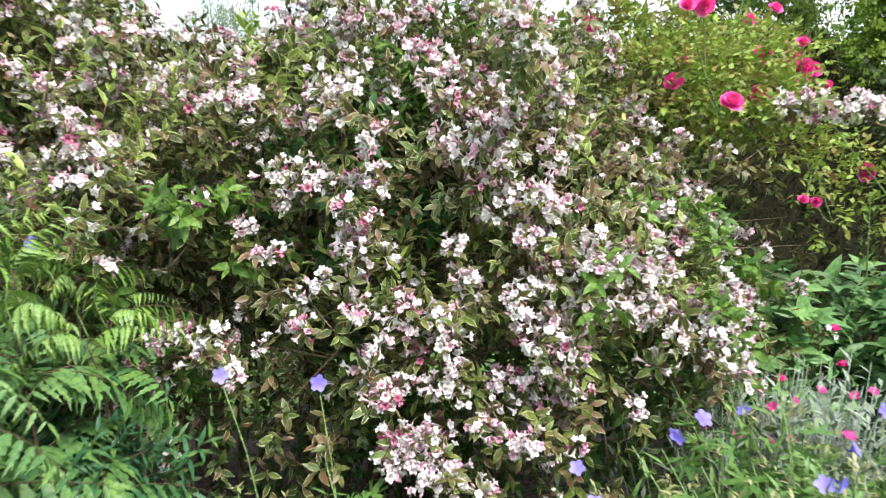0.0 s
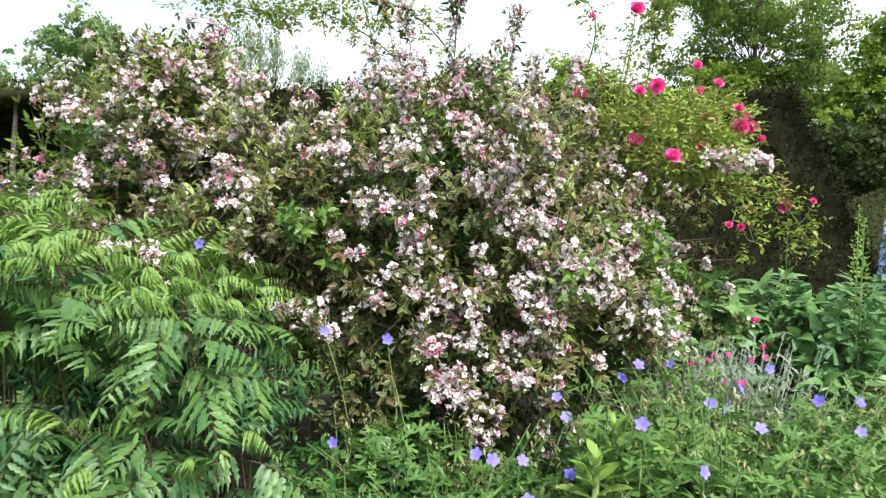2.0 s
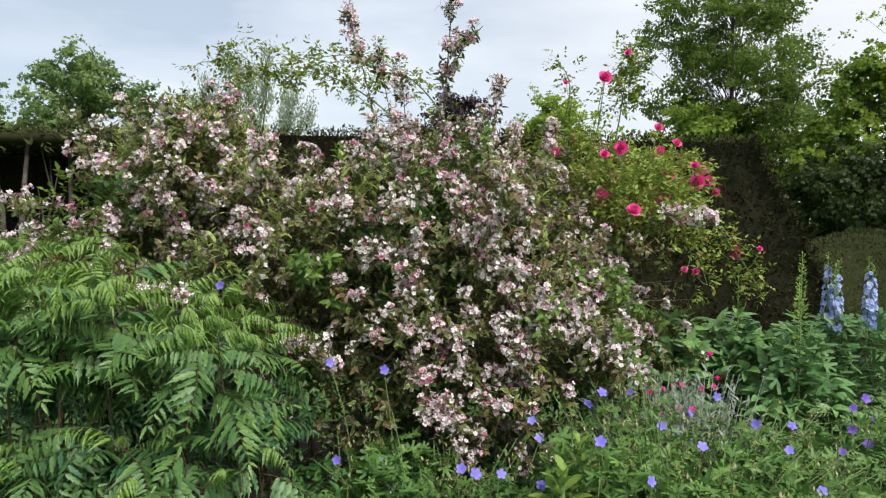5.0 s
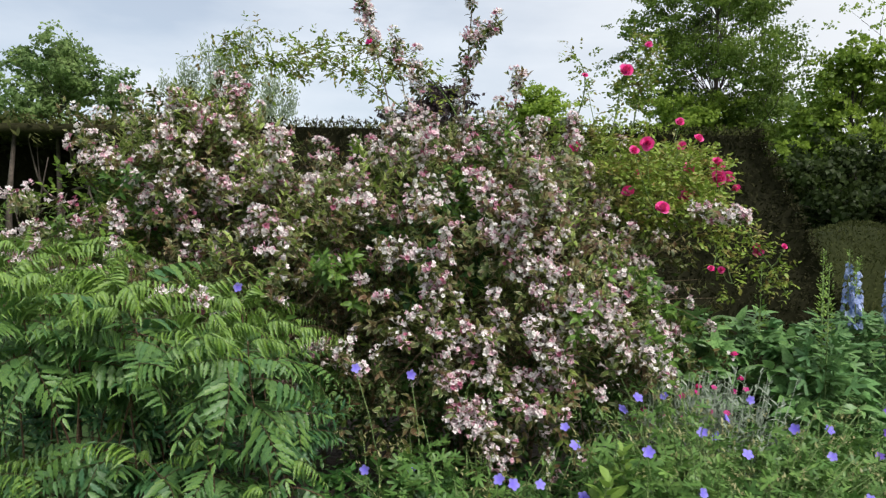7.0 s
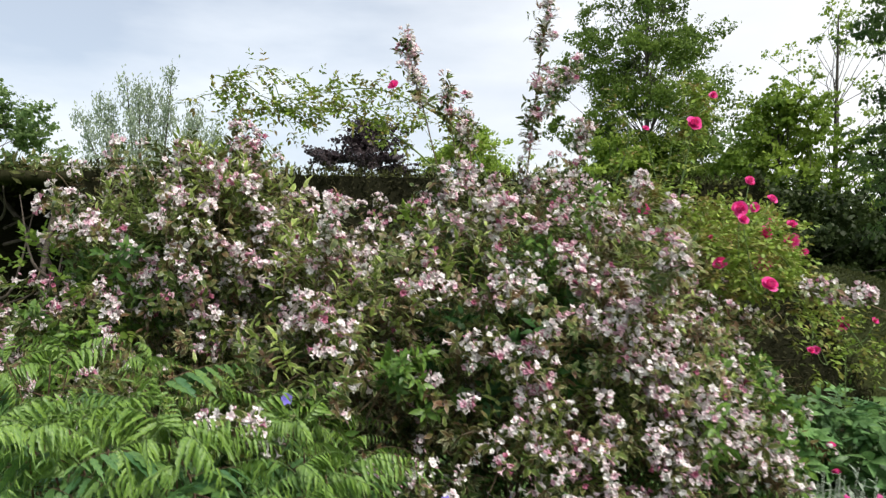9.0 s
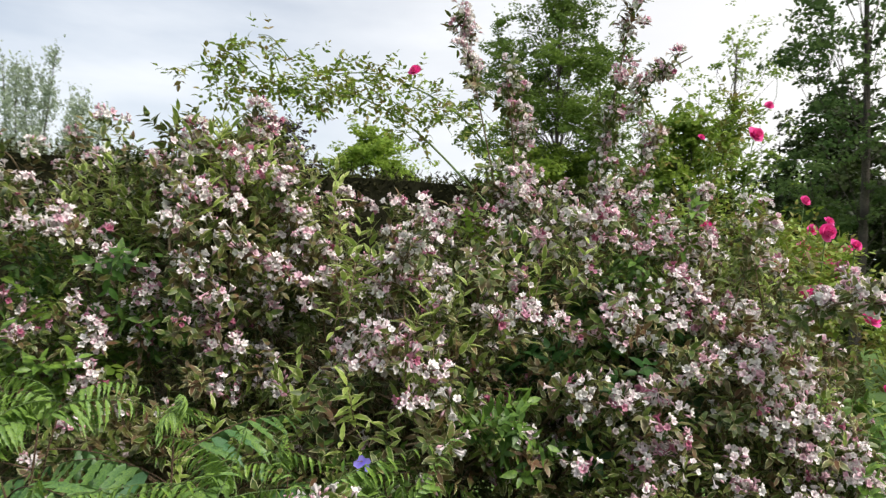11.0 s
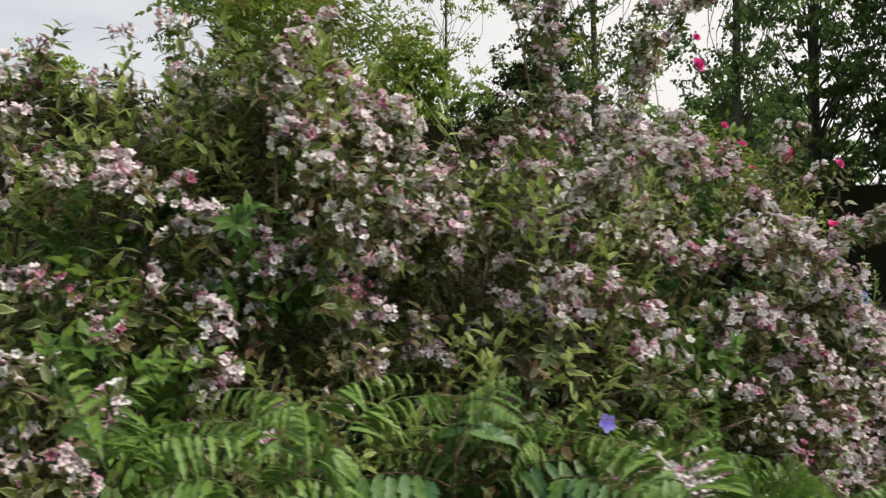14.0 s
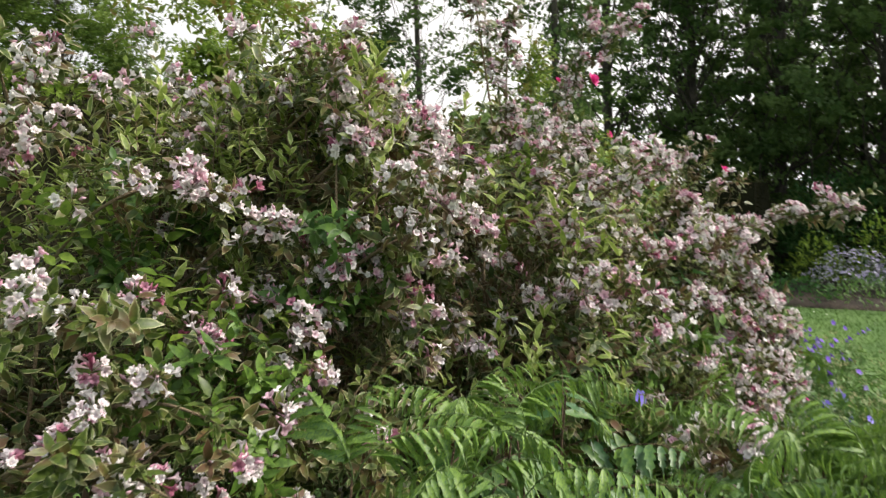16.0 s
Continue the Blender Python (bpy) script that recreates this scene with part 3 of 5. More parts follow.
def weigela():
    base = thing("weigela_shrub", (-0.5, 2.7, GROUND), "large variegated weigela smothered in white and pink flowers", "shrub")
    stem_at, _ = shell(WEIGELA_LOBES, 46, 0.92, 0.9)
    for i, tip in enumerate(stem_at):
        foot = np.array((tip[0] * 0.55 - 0.35 + rng.normal() * 0.1, 2.75 + rng.normal() * 0.12, GROUND))
        mid = foot * 0.45 + tip * 0.55 + (0, 0.2, 0.35 + 0.1 * rng.random())
        bag = Bag()
        bag.tube(curve([foot, foot * 0.75 + mid * 0.25 + (0, 0, 0.2), mid, tip], 5), 0.016, 0.003, 5)
        put("stem", bag.mesh("stem", [M_TWIG], True), base)

    leaves = Bag()
    # arching side branches, each with its sprigs and a few flower heads along it
    at, out = shell(WEIGELA_LOBES, 1150, 0.80, 0.80, 0.2)
    ok = (out @ (0.35, 0.9, -0.3) < 0.55) & ((at[:, 0] > -0.25) | (at[:, 2] > 0.74 - 0.1 * at[:, 0]))
    at, out = at[ok], out[ok]
    n = len(at)
    falls = np.clip((1.75 - at[:, 2]) * 0.9, 0.05, 0.9) * np.where(at[:, 0] > -0.1, 1.25, 0.8)
    along = unit(out + UP * np.where(at[:, 2] > 1.75, 0.7, 0.12)[:, None] + rng.normal(size=at.shape) * 0.38)
    reach = rng.uniform(0.14, 0.30, n) * np.where(at[:, 0] < -1.9, 0.6, 1.0)
    shade = np.clip(0.45 + 0.35 * np.sin(at[:, 0] * 5.1 + 1) * np.sin(at[:, 2] * 6.3 + at[:, 1] * 4) + rng.normal(size=n) * 0.12, 0.05, 0.95)
    recess = np.hypot((at[:, 0] + 0.22) / 0.30, (at[:, 2] - 1.50) / 0.15) < 1
    tops = np.clip((at[:, 2] - 1.35) * 1.2, 0, 0.35)
    wealth = np.where(recess, 0.02, 0.24 + tops) * (rng.random(n) < 0.7)
    # some branches have gone back to plain green
    plain = np.sin(at[:, 0] * 4.3 + 2) * np.sin(at[:, 2] * 5.2 + at[:, 1] * 2 + 1) + rng.normal(size=n) * 0.2 > np.where(at[:, 0] < -1.6, 0.1, 0.6)
    spots, ways, sizes = [], [], []
    for k in range(8):
        u = (k + rng.uniform(0.2, 0.9, n)) / 8
        pos = at + along * (reach * u)[:, None] - UP * (falls * reach * u * u)[:, None]
        tangent = unit(along - UP * (2 * falls * u)[:, None])
        d = unit(tangent * (0.25 + 0.6 * u)[:, None] + out * 0.35 + rng.normal(size=at.shape) * 0.55 + UP * 0.15)
        long = rng.uniform(0.05, 0.09, n)
        for part_of, mat in ((~plain, 0), (plain, 3)):
            sprigs(leaves, pos[part_of], d[part_of], long[part_of], 3, LEAF, 0.036 + 0.008 * (mat == 3), shade[part_of], mat, stem_mat=2)
        bloom = rng.random(n) < wealth * (0.2 + 0.5 * u)
        spots.append((pos + out * 0.05 + UP * 0.035)[bloom])
        ways.append(unit(d * 0.5 + UP * 0.55 + out * 0.5 + rng.normal(size=at.shape) * 0.2)[bloom])
        sizes.append(rng.uniform(0.75, 1.0, bloom.sum()))
    twig = np.array([(-0.5, 0, 0), (0.5, 0, 0), (0, 0, 0.8), (0, 1, 0)], float) * (0.02, 1, 0.02)
    leaves.add(twig, np.array([(0, 1, 3), (1, 2, 3), (2, 0, 3)]), np.zeros(4), at - along * 0.15, axes(along, np.broadcast_to(UP, along.shape)), reach + 0.15, 0.4, 2)
    # filling leaves behind: shade in the gaps is put into their dark tint
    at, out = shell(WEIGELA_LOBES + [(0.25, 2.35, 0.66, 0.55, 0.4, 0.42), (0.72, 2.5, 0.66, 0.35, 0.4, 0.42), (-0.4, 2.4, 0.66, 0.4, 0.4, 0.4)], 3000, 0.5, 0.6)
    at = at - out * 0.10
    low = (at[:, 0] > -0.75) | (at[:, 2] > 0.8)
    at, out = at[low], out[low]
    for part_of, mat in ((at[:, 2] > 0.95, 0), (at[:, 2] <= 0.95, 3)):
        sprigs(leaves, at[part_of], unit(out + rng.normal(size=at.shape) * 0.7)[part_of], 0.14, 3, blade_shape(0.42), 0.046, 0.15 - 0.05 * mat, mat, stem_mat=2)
    # fresh upright shoots with bright leaves, in tufts over the tops
    at, out = shell(WEIGELA_LOBES, 1300, 1.0, 0.95, low=-0.1)
    bright = np.sin(at[:, 0] * 3.7 + 0.6) + np.sin(at[:, 1] * 5 + at[:, 2] * 4)
    bright = bright + 1.5 * out[:, 2] + 1.2 * (at[:, 2] - 1.5) + rng.normal(size=len(at)) * 0.3 > 0.75
    at, out = at[bright], out[bright]
    along = unit(out * 0.5 + UP + rng.normal(size=at.shape) * 0.25)
    sprigs(leaves, at - along * 0.06, along, rng.uniform(0.10, 0.22, len(at)), 6, LEAF_NARROW, 0.050, 0.5, 1, spread=0.75, stem_mat=2)
    for x, y, z, count in ((-1.39, 2.40, 2.01, 18), (-1.42, 2.62, 1.98, 10), (-1.25, 2.36, 1.95, 8), (-1.66, 2.48, 1.90, 7), (-0.96, 2.02, 1.68, 7), (-0.80, 1.80, 1.50, 4), (-0.72, 2.0, 1.58, 6), (-1.1, 2.35, 1.9, 6), (-0.45, 2.05, 1.70, 7), (-0.15, 1.86, 1.2, 6)):
        at = np.array((x, y, z)) + rng.normal(size=(count, 3)) * (0.08, 0.07, 0.04)
        along = unit(UP + rng.normal(size=at.shape) * 0.22)
        sprigs(leaves, at - along * 0.06, along, rng.uniform(0.15, 0.26, count), 7, LEAF_NARROW, 0.052, 0.6, 1, spread=0.7, stem_mat=2)
    # flowering boughs and the long wands above the crown
    for group, per_metre, lift in ((CASCADE, 62, 0.04), (FRONT, 50, 0.05), (DOME, 43, 0.05), (FLANK, 27, 0.04), (SPIRES, 35, 0.03), (WANDS, 46, 0.015)):
        for a, b in group:
            a, b = np.array(a), np.array(b)
            long = np.linalg.norm(b - a)
            root = a if group in (SPIRES, WANDS) else a + (0.0, 0.22, -0.12)
            line = curve([root, a, (a + b) / 2 + (0, 0, lift), b], 8)
            bag = Bag()
            bag.tube(line, 0.005, 0.002, 4)
            put("shoot", bag.mesh("shoot", [M_TWIG], True), base)
            n = max(10, int(long * (34 if group in (SPIRES, WANDS) else 62)))
            u = rng.integers(4, len(line) - 1, n)
            d = unit(unit(b - a) * 0.5 + rng.normal(size=(n, 3)) * 0.6 + UP * 0.2)
            sprigs(leaves, line[u] + rng.normal(size=(n, 3)) * 0.012, d, rng.uniform(0.04, 0.08, n), 3, LEAF, 0.038, 0.55, 0, stem_mat=2)
            k = max(4, int(long * per_metre * rng.uniform(0.85, 1.15)))
            u = rng.integers(7, len(line), k)
            thick = (0.014, 0.014, 0.02) if group in (SPIRES, WANDS) else (0.035, 0.03, 0.035)
            spots.append(line[u] + rng.normal(size=(k, 3)) * thick + (0, -0.015, 0.02))
            ways.append(unit(rng.normal(size=(k, 3)) * 0.5 + (-0.15, -0.55, 0.7)))
            sizes.append(np.full(k, 0.85 if group in (SPIRES, WANDS) else 0.88 if group is FLANK else 1.0))
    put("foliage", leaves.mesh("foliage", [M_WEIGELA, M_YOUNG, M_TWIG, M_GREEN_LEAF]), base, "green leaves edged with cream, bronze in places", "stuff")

    spots, ways, sizes = np.concatenate(spots), np.concatenate(ways), np.concatenate(sizes)
    heads = [flower_cluster(40 + i, pink, n) for i, (pink, n) in enumerate([(0.0, 7), (0.0, 9), (0.05, 11), (0.0, 13), (0.15, 9), (0.28, 11), (0.03, 8), (0.08, 14), (0.5, 8), (0.0, 4)])]
    meshes = [h.mesh("blossom", [M_FLOWER, M_WEIGELA]) for h in heads]
    turn = axes(np.cross(ways, unit(rng.normal(size=ways.shape))), ways)
    near = np.argsort(spots[:, 1] + 0.3 * np.abs(spots[:, 0] + 0.5))
    rest = Bag()
    odds = np.array([12, 14, 13, 10, 9, 6, 13, 8, 3.5, 12])
    for i, k in enumerate(near):
        kind, size = rng.choice(10, p=odds / odds.sum()), rng.uniform(0.060, 0.080) * sizes[k]
        if i < 300:
            put_at("blossom", meshes[kind], base, spots[k], turn[k], size)
        else:
            h = heads[kind]
            rest.raw(np.concatenate(h.v) @ (turn[k] * size).T + spots[k], np.concatenate(h.f), np.concatenate(h.t), 0, np.concatenate(h.r))
            rest.m[-1] = np.concatenate(h.m)
    put("blossom_mass", rest.mesh("blossom_mass", [M_FLOWER, M_WEIGELA]), base, "white and pink funnel flowers", "stuff")


def dark_shrub():
    """A plain green shrub that grows up through the recess of the weigela."""
    base = thing("green_shrub", (-0.2, 2.3, GROUND), "plain dark green shrub growing up inside the weigela", "shrub")
    bag = Bag()
    at, out = shell([(-0.16, 2.12, 1.46, 0.20, 0.16, 0.14), (-0.3, 2.15, 1.36, 0.16, 0.16, 0.14)], 60, 0.7, 0.5)
    sprigs(bag, at, unit(out + UP * 0.4 + rng.normal(size=at.shape) * 0.4), 0.13, 3, leaf_shape(0.45, 0.3), 0.065, 0.4, 0, stem_mat=1)
    put("foliage", bag.mesh("foliage", [M_PLAIN, M_TWIG]), base, kind="stuff")
    for i in range(4):
        stem = Bag()
        stem.tube(curve([(-0.2 + 0.05 * i, 2.35, GROUND), (-0.25 + 0.05 * i, 2.25, 0.9), (-0.3 + 0.09 * i, 2.08, 1.5)], 6), 0.012, 0.003)
        put("stem", stem.mesh("stem", [M_TWIG], True), base)


def climber():
    """Fresh green leaves of a climber on the flank of the weigela."""
    base = thing("leafy_climber", (-2.0, 2.75, GROUND), "fresh green leafy climber on the flank of the weigela", "climbing plant")
    bag = Bag()
    at, out = shell([(-2.0, 2.62, 1.62, 0.24, 0.24, 0.16), (-1.75, 2.42, 1.48, 0.18, 0.14, 0.14), (-0.55, 2.4, 1.78, 0.2, 0.2, 0.1)], 160, 0.6, 0.5)
    rose_leaves(bag, at, unit(out + rng.normal(size=at.shape) * 0.5), 0.15, 0.036)
    put("foliage", bag.mesh("foliage", [M_TREE]), base, kind="stuff")
    for dx in (0, 0.2, 1.35):
        stem = Bag()
        stem.tube(curve([(-2.0 + dx, 2.75, GROUND), (-2.05 + dx, 2.7, 1.0), (-2.0 + dx, 2.6, 1.65)], 6), 0.008, 0.003)
        put("stem", stem.mesh("stem", [M_TWIG], True), base)


# ---- roses ----
def rose_mesh(name, seed, open_wide):
    """A double rose one across, facing +z: rings of cupped petals."""
    r = np.random.default_rng(seed)
    bag = Bag()
    petal = np.array([(-0.18, 0.0, 0), (0.18, 0.0, 0), (-0.5, 0.5, 0.16), (0, 0.5, 0.05), (0.5, 0.5, 0.16), (-0.38, 0.95, 0.3), (0, 1.05, 0.22), (0.38, 0.95, 0.3)], float)
    faces = np.array([(0, 1, 3), (0, 3, 2), (1, 4, 3), (2, 3, 6), (2, 6, 5), (3, 4, 7), (3, 7, 6)])
    rim = np.array([0, 0, 0.6, 0.4, 0.6, 1, 1, 1.0])
    for ring, (count, size, lift) in enumerate([(7, 0.50, 0.1), (7, 0.44, 0.5), (6, 0.38, 1.0)]):
        a = 2 * np.pi * (np.arange(count) + 0.4 * ring) / count + r.normal(size=count) * 0.12
        d = unit(np.stack([np.cos(a), np.sin(a), np.full(count, lift * (1.55 - 0.7 * open_wide))], -1))
        bag.add(petal, faces, rim, np.zeros((count, 3)) + UP * 0.04 * ring, axes(d, np.broadcast_to(UP, d.shape)), size * r.uniform(0.9, 1.1, count), r.uniform(0.1, 0.9, count), 0)
    # closed heart: petals that lean in over the middle
    for count, radius, size, lean in ((6, 0.24, 0.30, 0.5), (5, 0.15, 0.30, 0.55), (4, 0.07, 0.28, 0.4)):
        a = 2 * np.pi * np.arange(count) / count + r.uniform(0, 2)
        ring = np.stack([np.cos(a), np.sin(a), np.zeros(count)], -1)
        bag.add(petal, faces, rim, ring * radius + UP * (0.26 - radius * 0.5), axes(unit(UP - ring * lean), ring), size, r.uniform(0.2, 1, count), 0)
    a = 2 * np.pi * np.arange(5) / 5
    d = unit(np.stack([np.cos(a), np.sin(a), np.full(5, -0.5)], -1))
    bag.add(*blade_shape(0.3), np.zeros((5, 3)), axes(d, np.broadcast_to(UP, d.shape)), 0.3, 0.5, 1)
    return bag.mesh(name, [M_ROSE, M_ROSE_LEAF])


ROSE_LEAFLET = leaf_shape(0.55, 0.2)


def rose_leaves(bag, at, along, tint, size=0.034):
    """Compound leaves of five leaflets."""
    n = len(at)
    side = unit(np.cross(along, UP + rng.normal(size=(n, 3)) * 0.4))
    for u, s in ((0.45, -1), (0.45, 1), (0.8, -1), (0.8, 1), (1.0, 0)):
        d = unit(along * (0.5 if s else 1.0) + s * side + rng.normal(size=(n, 3)) * 0.15)
        pos = at + along * 0.075 * u
        bag.add(*ROSE_LEAFLET, pos, axes(d, unit(UP + rng.normal(size=(n, 3)) * 0.45)), size * rng.uniform(0.75, 1.2, n), np.clip(tint + rng.normal(size=n) * 0.25, 0, 1), 0)


def rose_bush():
    base = thing("climbing_rose", (0.9, 3.1, GROUND), "climbing rose with crimson-pink double flowers on long arching canes", "rose bush")
    canes = [
        [(0.9, 3.2, GROUND), (0.7, 3.2, 1.2), (0.6, 2.9, 1.95), (0.75, 2.45, 2.0)],
        [(0.95, 3.2, GROUND), (0.9, 3.1, 1.3), (1.0, 2.9, 1.85), (1.15, 2.5, 1.62), (1.22, 2.35, 1.3)],
        [(0.9, 3.2, GROUND), (0.9, 3.2, 1.5), (1.15, 3.1, 1.95), (1.55, 3.3, 1.95)],
        [(0.9, 3.2, GROUND), (0.8, 3.1, 1.5), (0.82, 2.6, 1.8), (0.78, 2.15, 1.62)],
        [(0.95, 3.2, GROUND), (1.0, 3.1, 1.4), (1.25, 2.75, 1.72), (1.42, 2.5, 1.45), (1.55, 2.45, 1.22)],
        [(0.85, 3.2, GROUND), (0.75, 3.2, 1.7), (0.80, 3.05, 2.15), (0.83, 3.0, 2.45)],
        [(0.85, 3.2, GROUND), (0.6, 3.3, 1.8), (0.66, 3.2, 2.4), (0.56, 3.15, 2.6)],
        [(0.85, 3.2, GROUND), (0.9, 3.2, 1.7), (0.96, 3.15, 2.3), (0.98, 3.06, 2.6)],
        [(0.8, 3.2, GROUND), (0.2, 3.3, 1.6), (-0.35, 3.2, 2.18), (-0.80, 3.12, 2.46), (-1.30, 3.05, 2.45)],
        [(0.8, 3.2, GROUND), (0.1, 3.4, 1.8), (-0.2, 3.4, 2.4), (-0.63, 3.48, 2.66), (-1.05, 3.2, 2.56)],
        [(0.9, 3.2, GROUND), (0.8, 3.1, 1.4), (0.95, 2.7, 1.85), (1.05, 2.4, 1.75), (1.12, 2.3, 1.45)],
    ]
    leaves = Bag()
    lines = np.concatenate([curve([np.array(p) for p in c], 10)[14:] for c in canes])
    for i, c in enumerate(canes):
        line = curve([np.array(p) for p in c], 10)
        bag = Bag()
        bag.tube(line, 0.008, 0.002, 5)
        put("cane", bag.mesh("cane", [M_GREEN_STEM], True), base)
        hi = line[line[:, 2] > (2.3 if i in (7, 8, 9) else 1.25)]
        n = 170 if i not in (5, 6) else 60
        pick = hi[rng.integers(0, len(hi), n)]
        d = unit(rng.normal(size=(n, 3)) + (0, -0.3, 0.15))
        rose_leaves(leaves, pick + rng.normal(size=(n, 3)) * 0.035, d, 0.5, 0.028)
    at, out = shell([(0.62, 2.85, 1.93, 0.28, 0.28, 0.14), (0.98, 2.85, 1.88, 0.28, 0.30, 0.13), (1.20, 2.92, 1.86, 0.20, 0.25, 0.13), (0.72, 2.45, 1.72, 0.22, 0.22, 0.14),
                     (0.88, 2.5, 1.76, 0.22, 0.25, 0.16), (1.06, 2.6, 1.70, 0.14, 0.2, 0.10)], 1250, 0.4, 0.5, low=-1)
    rose_leaves(leaves, at, unit(out + rng.normal(size=at.shape) * 0.6), 0.55, 0.029)
    # loose side sprays at the ends of the two canes that arch over the weigela
    for k in range(30):
        end = k < 19
        foot = np.array((-1.22, 3.06, 2.50)) + rng.normal(size=3) * (0.12, 0.08, 0.05) if end else np.array((rng.uniform(-1.05, -0.5), 3.14, 2.44)) + rng.normal(size=3) * (0.0, 0.08, 0.06)
        way = unit(np.array((rng.normal() * 0.9, rng.normal() * 0.4, rng.uniform(-0.7, 1.1) if end else rng.uniform(-0.9, 0.6))))
        reach = rng.uniform(0.10, 0.22)
        line = curve([foot, foot + way * reach * 0.6 + UP * 0.015, foot + way * reach - UP * 0.02], 5)
        bag = Bag()
        bag.tube(line, 0.0025, 0.001, 4)
        put("spray", bag.mesh("spray", [M_GREEN_STEM], True), base)
        n = 8 if end else 5
        pick = line[rng.integers(2, len(line), n)]
        rose_leaves(leaves, pick, unit(rng.normal(size=(n, 3)) - UP * 0.2), 0.4, 0.029)
    put("foliage", leaves.mesh("foliage", [M_ROSE_LEAF]), base, "light green compound rose leaves", "stuff")
    kinds = [rose_mesh("rose_flower", 3, 0.9), rose_mesh("rose_flower", 4, 0.75), rose_mesh("rose_flower", 5, 0.5)]
    blooms = [(0.765, 2.30, 1.945, 0.068), (0.63, 2.036, 1.885, 0.045), (1.18, 2.98, 1.885, 0.09), (0.787, 2.12, 1.642, 0.068), (1.55, 3.5, 1.96, 0.085), (0.494, 2.64, 1.965, 0.06), (0.824, 3.0, 2.43, 0.075),
              (-0.63, 3.5, 2.68, 0.06), (1.40, 3.10, 1.845, 0.09), (1.52, 3.25, 1.87, 0.07), (1.18, 2.98, 1.735, 0.085), (0.68, 2.3, 1.73, 0.055), (1.43, 2.6, 1.455, 0.07),
              (1.24, 3.0, 2.06, 0.055), (1.15, 3.0, 2.02, 0.05), (1.15, 3.05, 2.16, 0.05), (0.80, 2.6, 1.83, 0.045), (1.35, 3.0, 1.94, 0.045), (1.55, 3.2, 1.80, 0.05),
              (0.98, 3.1, 2.6, 0.04), (1.52, 2.5, 1.475, 0.03), (1.08, 2.3, 1.37, 0.035), (1.17, 2.4, 1.36, 0.035), (0.62, 3.1, 2.42, 0.03)]
    for i, (x, y, z, s) in enumerate(blooms):
        d = unit(np.array((rng.normal() * 0.35 - 0.15, -0.8, 0.35 + rng.normal() * 0.25)))
        head = np.array((x - 0.01, y - 0.06, z + 0.005))
        if y > 2.9:
            head = head * 0.93 + np.array((-0.06, -1.28, 1.5)) * 0.07
        put_at("rose_flower", kinds[i % 3], base, head, axes(unit(np.cross(d, rng.normal(size=3))), d), s)
        root = lines[np.argmin(((lines - head + (0, 0, 0.06)) ** 2).sum(1))]
        stalk_bag = Bag()
        stalk_bag.tube(curve([root, root * 0.5 + head * 0.5 - UP * 0.02, head], 4), 0.003, 0.002, 4)
        put("flower_stalk", stalk_bag.mesh("flower_stalk", [M_GREEN_STEM], True), base)


# ---- sorbaria ----
def frond_mesh(name, seed, pairs, bend, young, tint=0.3):
    """A pinnate leaf one long with toothed narrow leaflets on a red-brown rib."""
    r = np.random.default_rng(seed)
    bag = Bag()
    u = np.linspace(0, 1, 9)
    rib = np.stack([np.zeros(9), u * (1 - 0.12 * bend * u), 0.12 * u - bend * 0.55 * u ** 2.2], -1)
    bag.tube(rib, 0.007, 0.002, 3, 1)
    wood = bag.count
    leaflet = toothed_shape(0.21 if young else 0.27, 0.22 + 0.35 * young)
    for i in range(pairs):
        s = 0.2 + 0.78 * i / (pairs - 1)
        pos = np.array([np.interp(s, u, rib[:, k]) for k in range(3)])
        ahead = unit(np.array([np.interp(min(1, s + 0.05), u, rib[:, k]) for k in range(3)]) - pos)
        up = np.cross((1.0, 0, 0), ahead)
        size = 0.39 * (1.08 - 0.78 * max(0, s - 0.35) / 0.65) * (0.72 + 0.28 * min(1, s / 0.35)) * (0.85 if young else 1.0)
        for side in (-1, 1):
            d = unit(np.array((side, 0, 0)) * (0.75 if young else 1.0) + ahead * (0.28 + 0.40 * s + 0.35 * young) - up * (0.72 + 0.25 * young) + r.normal(size=3) * (0.17 + 0.10 * young))
            first = bag.count
            bag.add(*leaflet, pos, axes(d[None], up[None]), size * r.uniform(0.72, 1.15), np.clip(tint + r.normal() * 0.12 + 0.2 * (s - 0.5), 0, 1), 0)
            bag.tie(first, wood)
    tip = unit(rib[-1] - rib[-2])
    first = bag.count
    bag.add(*leaflet, rib[-1:], axes(tip[None], np.cross((1.0, 0, 0), tip)[None]), 0.16, 0.6, 0)
    bag.tie(first, wood)
    return bag, bag.mesh(name, [M_SORBARIA, M_GREEN_STEM if young else M_RED_STEM])


SORBARIA_LOBES = [(-1.18, 1.27, 0.88, 0.46, 0.36, 0.42), (-0.82, 1.40, 0.86, 0.28, 0.28, 0.34), (-1.58, 1.42, 0.95, 0.40, 0.40, 0.42), (-1.60, 1.66, 1.02, 0.35, 0.24, 0.38), (-1.05, 1.62, 0.98, 0.36, 0.24, 0.36), (-0.72, 1.55, 0.88, 0.22, 0.2, 0.26), (-1.0, 1.18, 0.55, 0.4, 0.25, 0.3)]


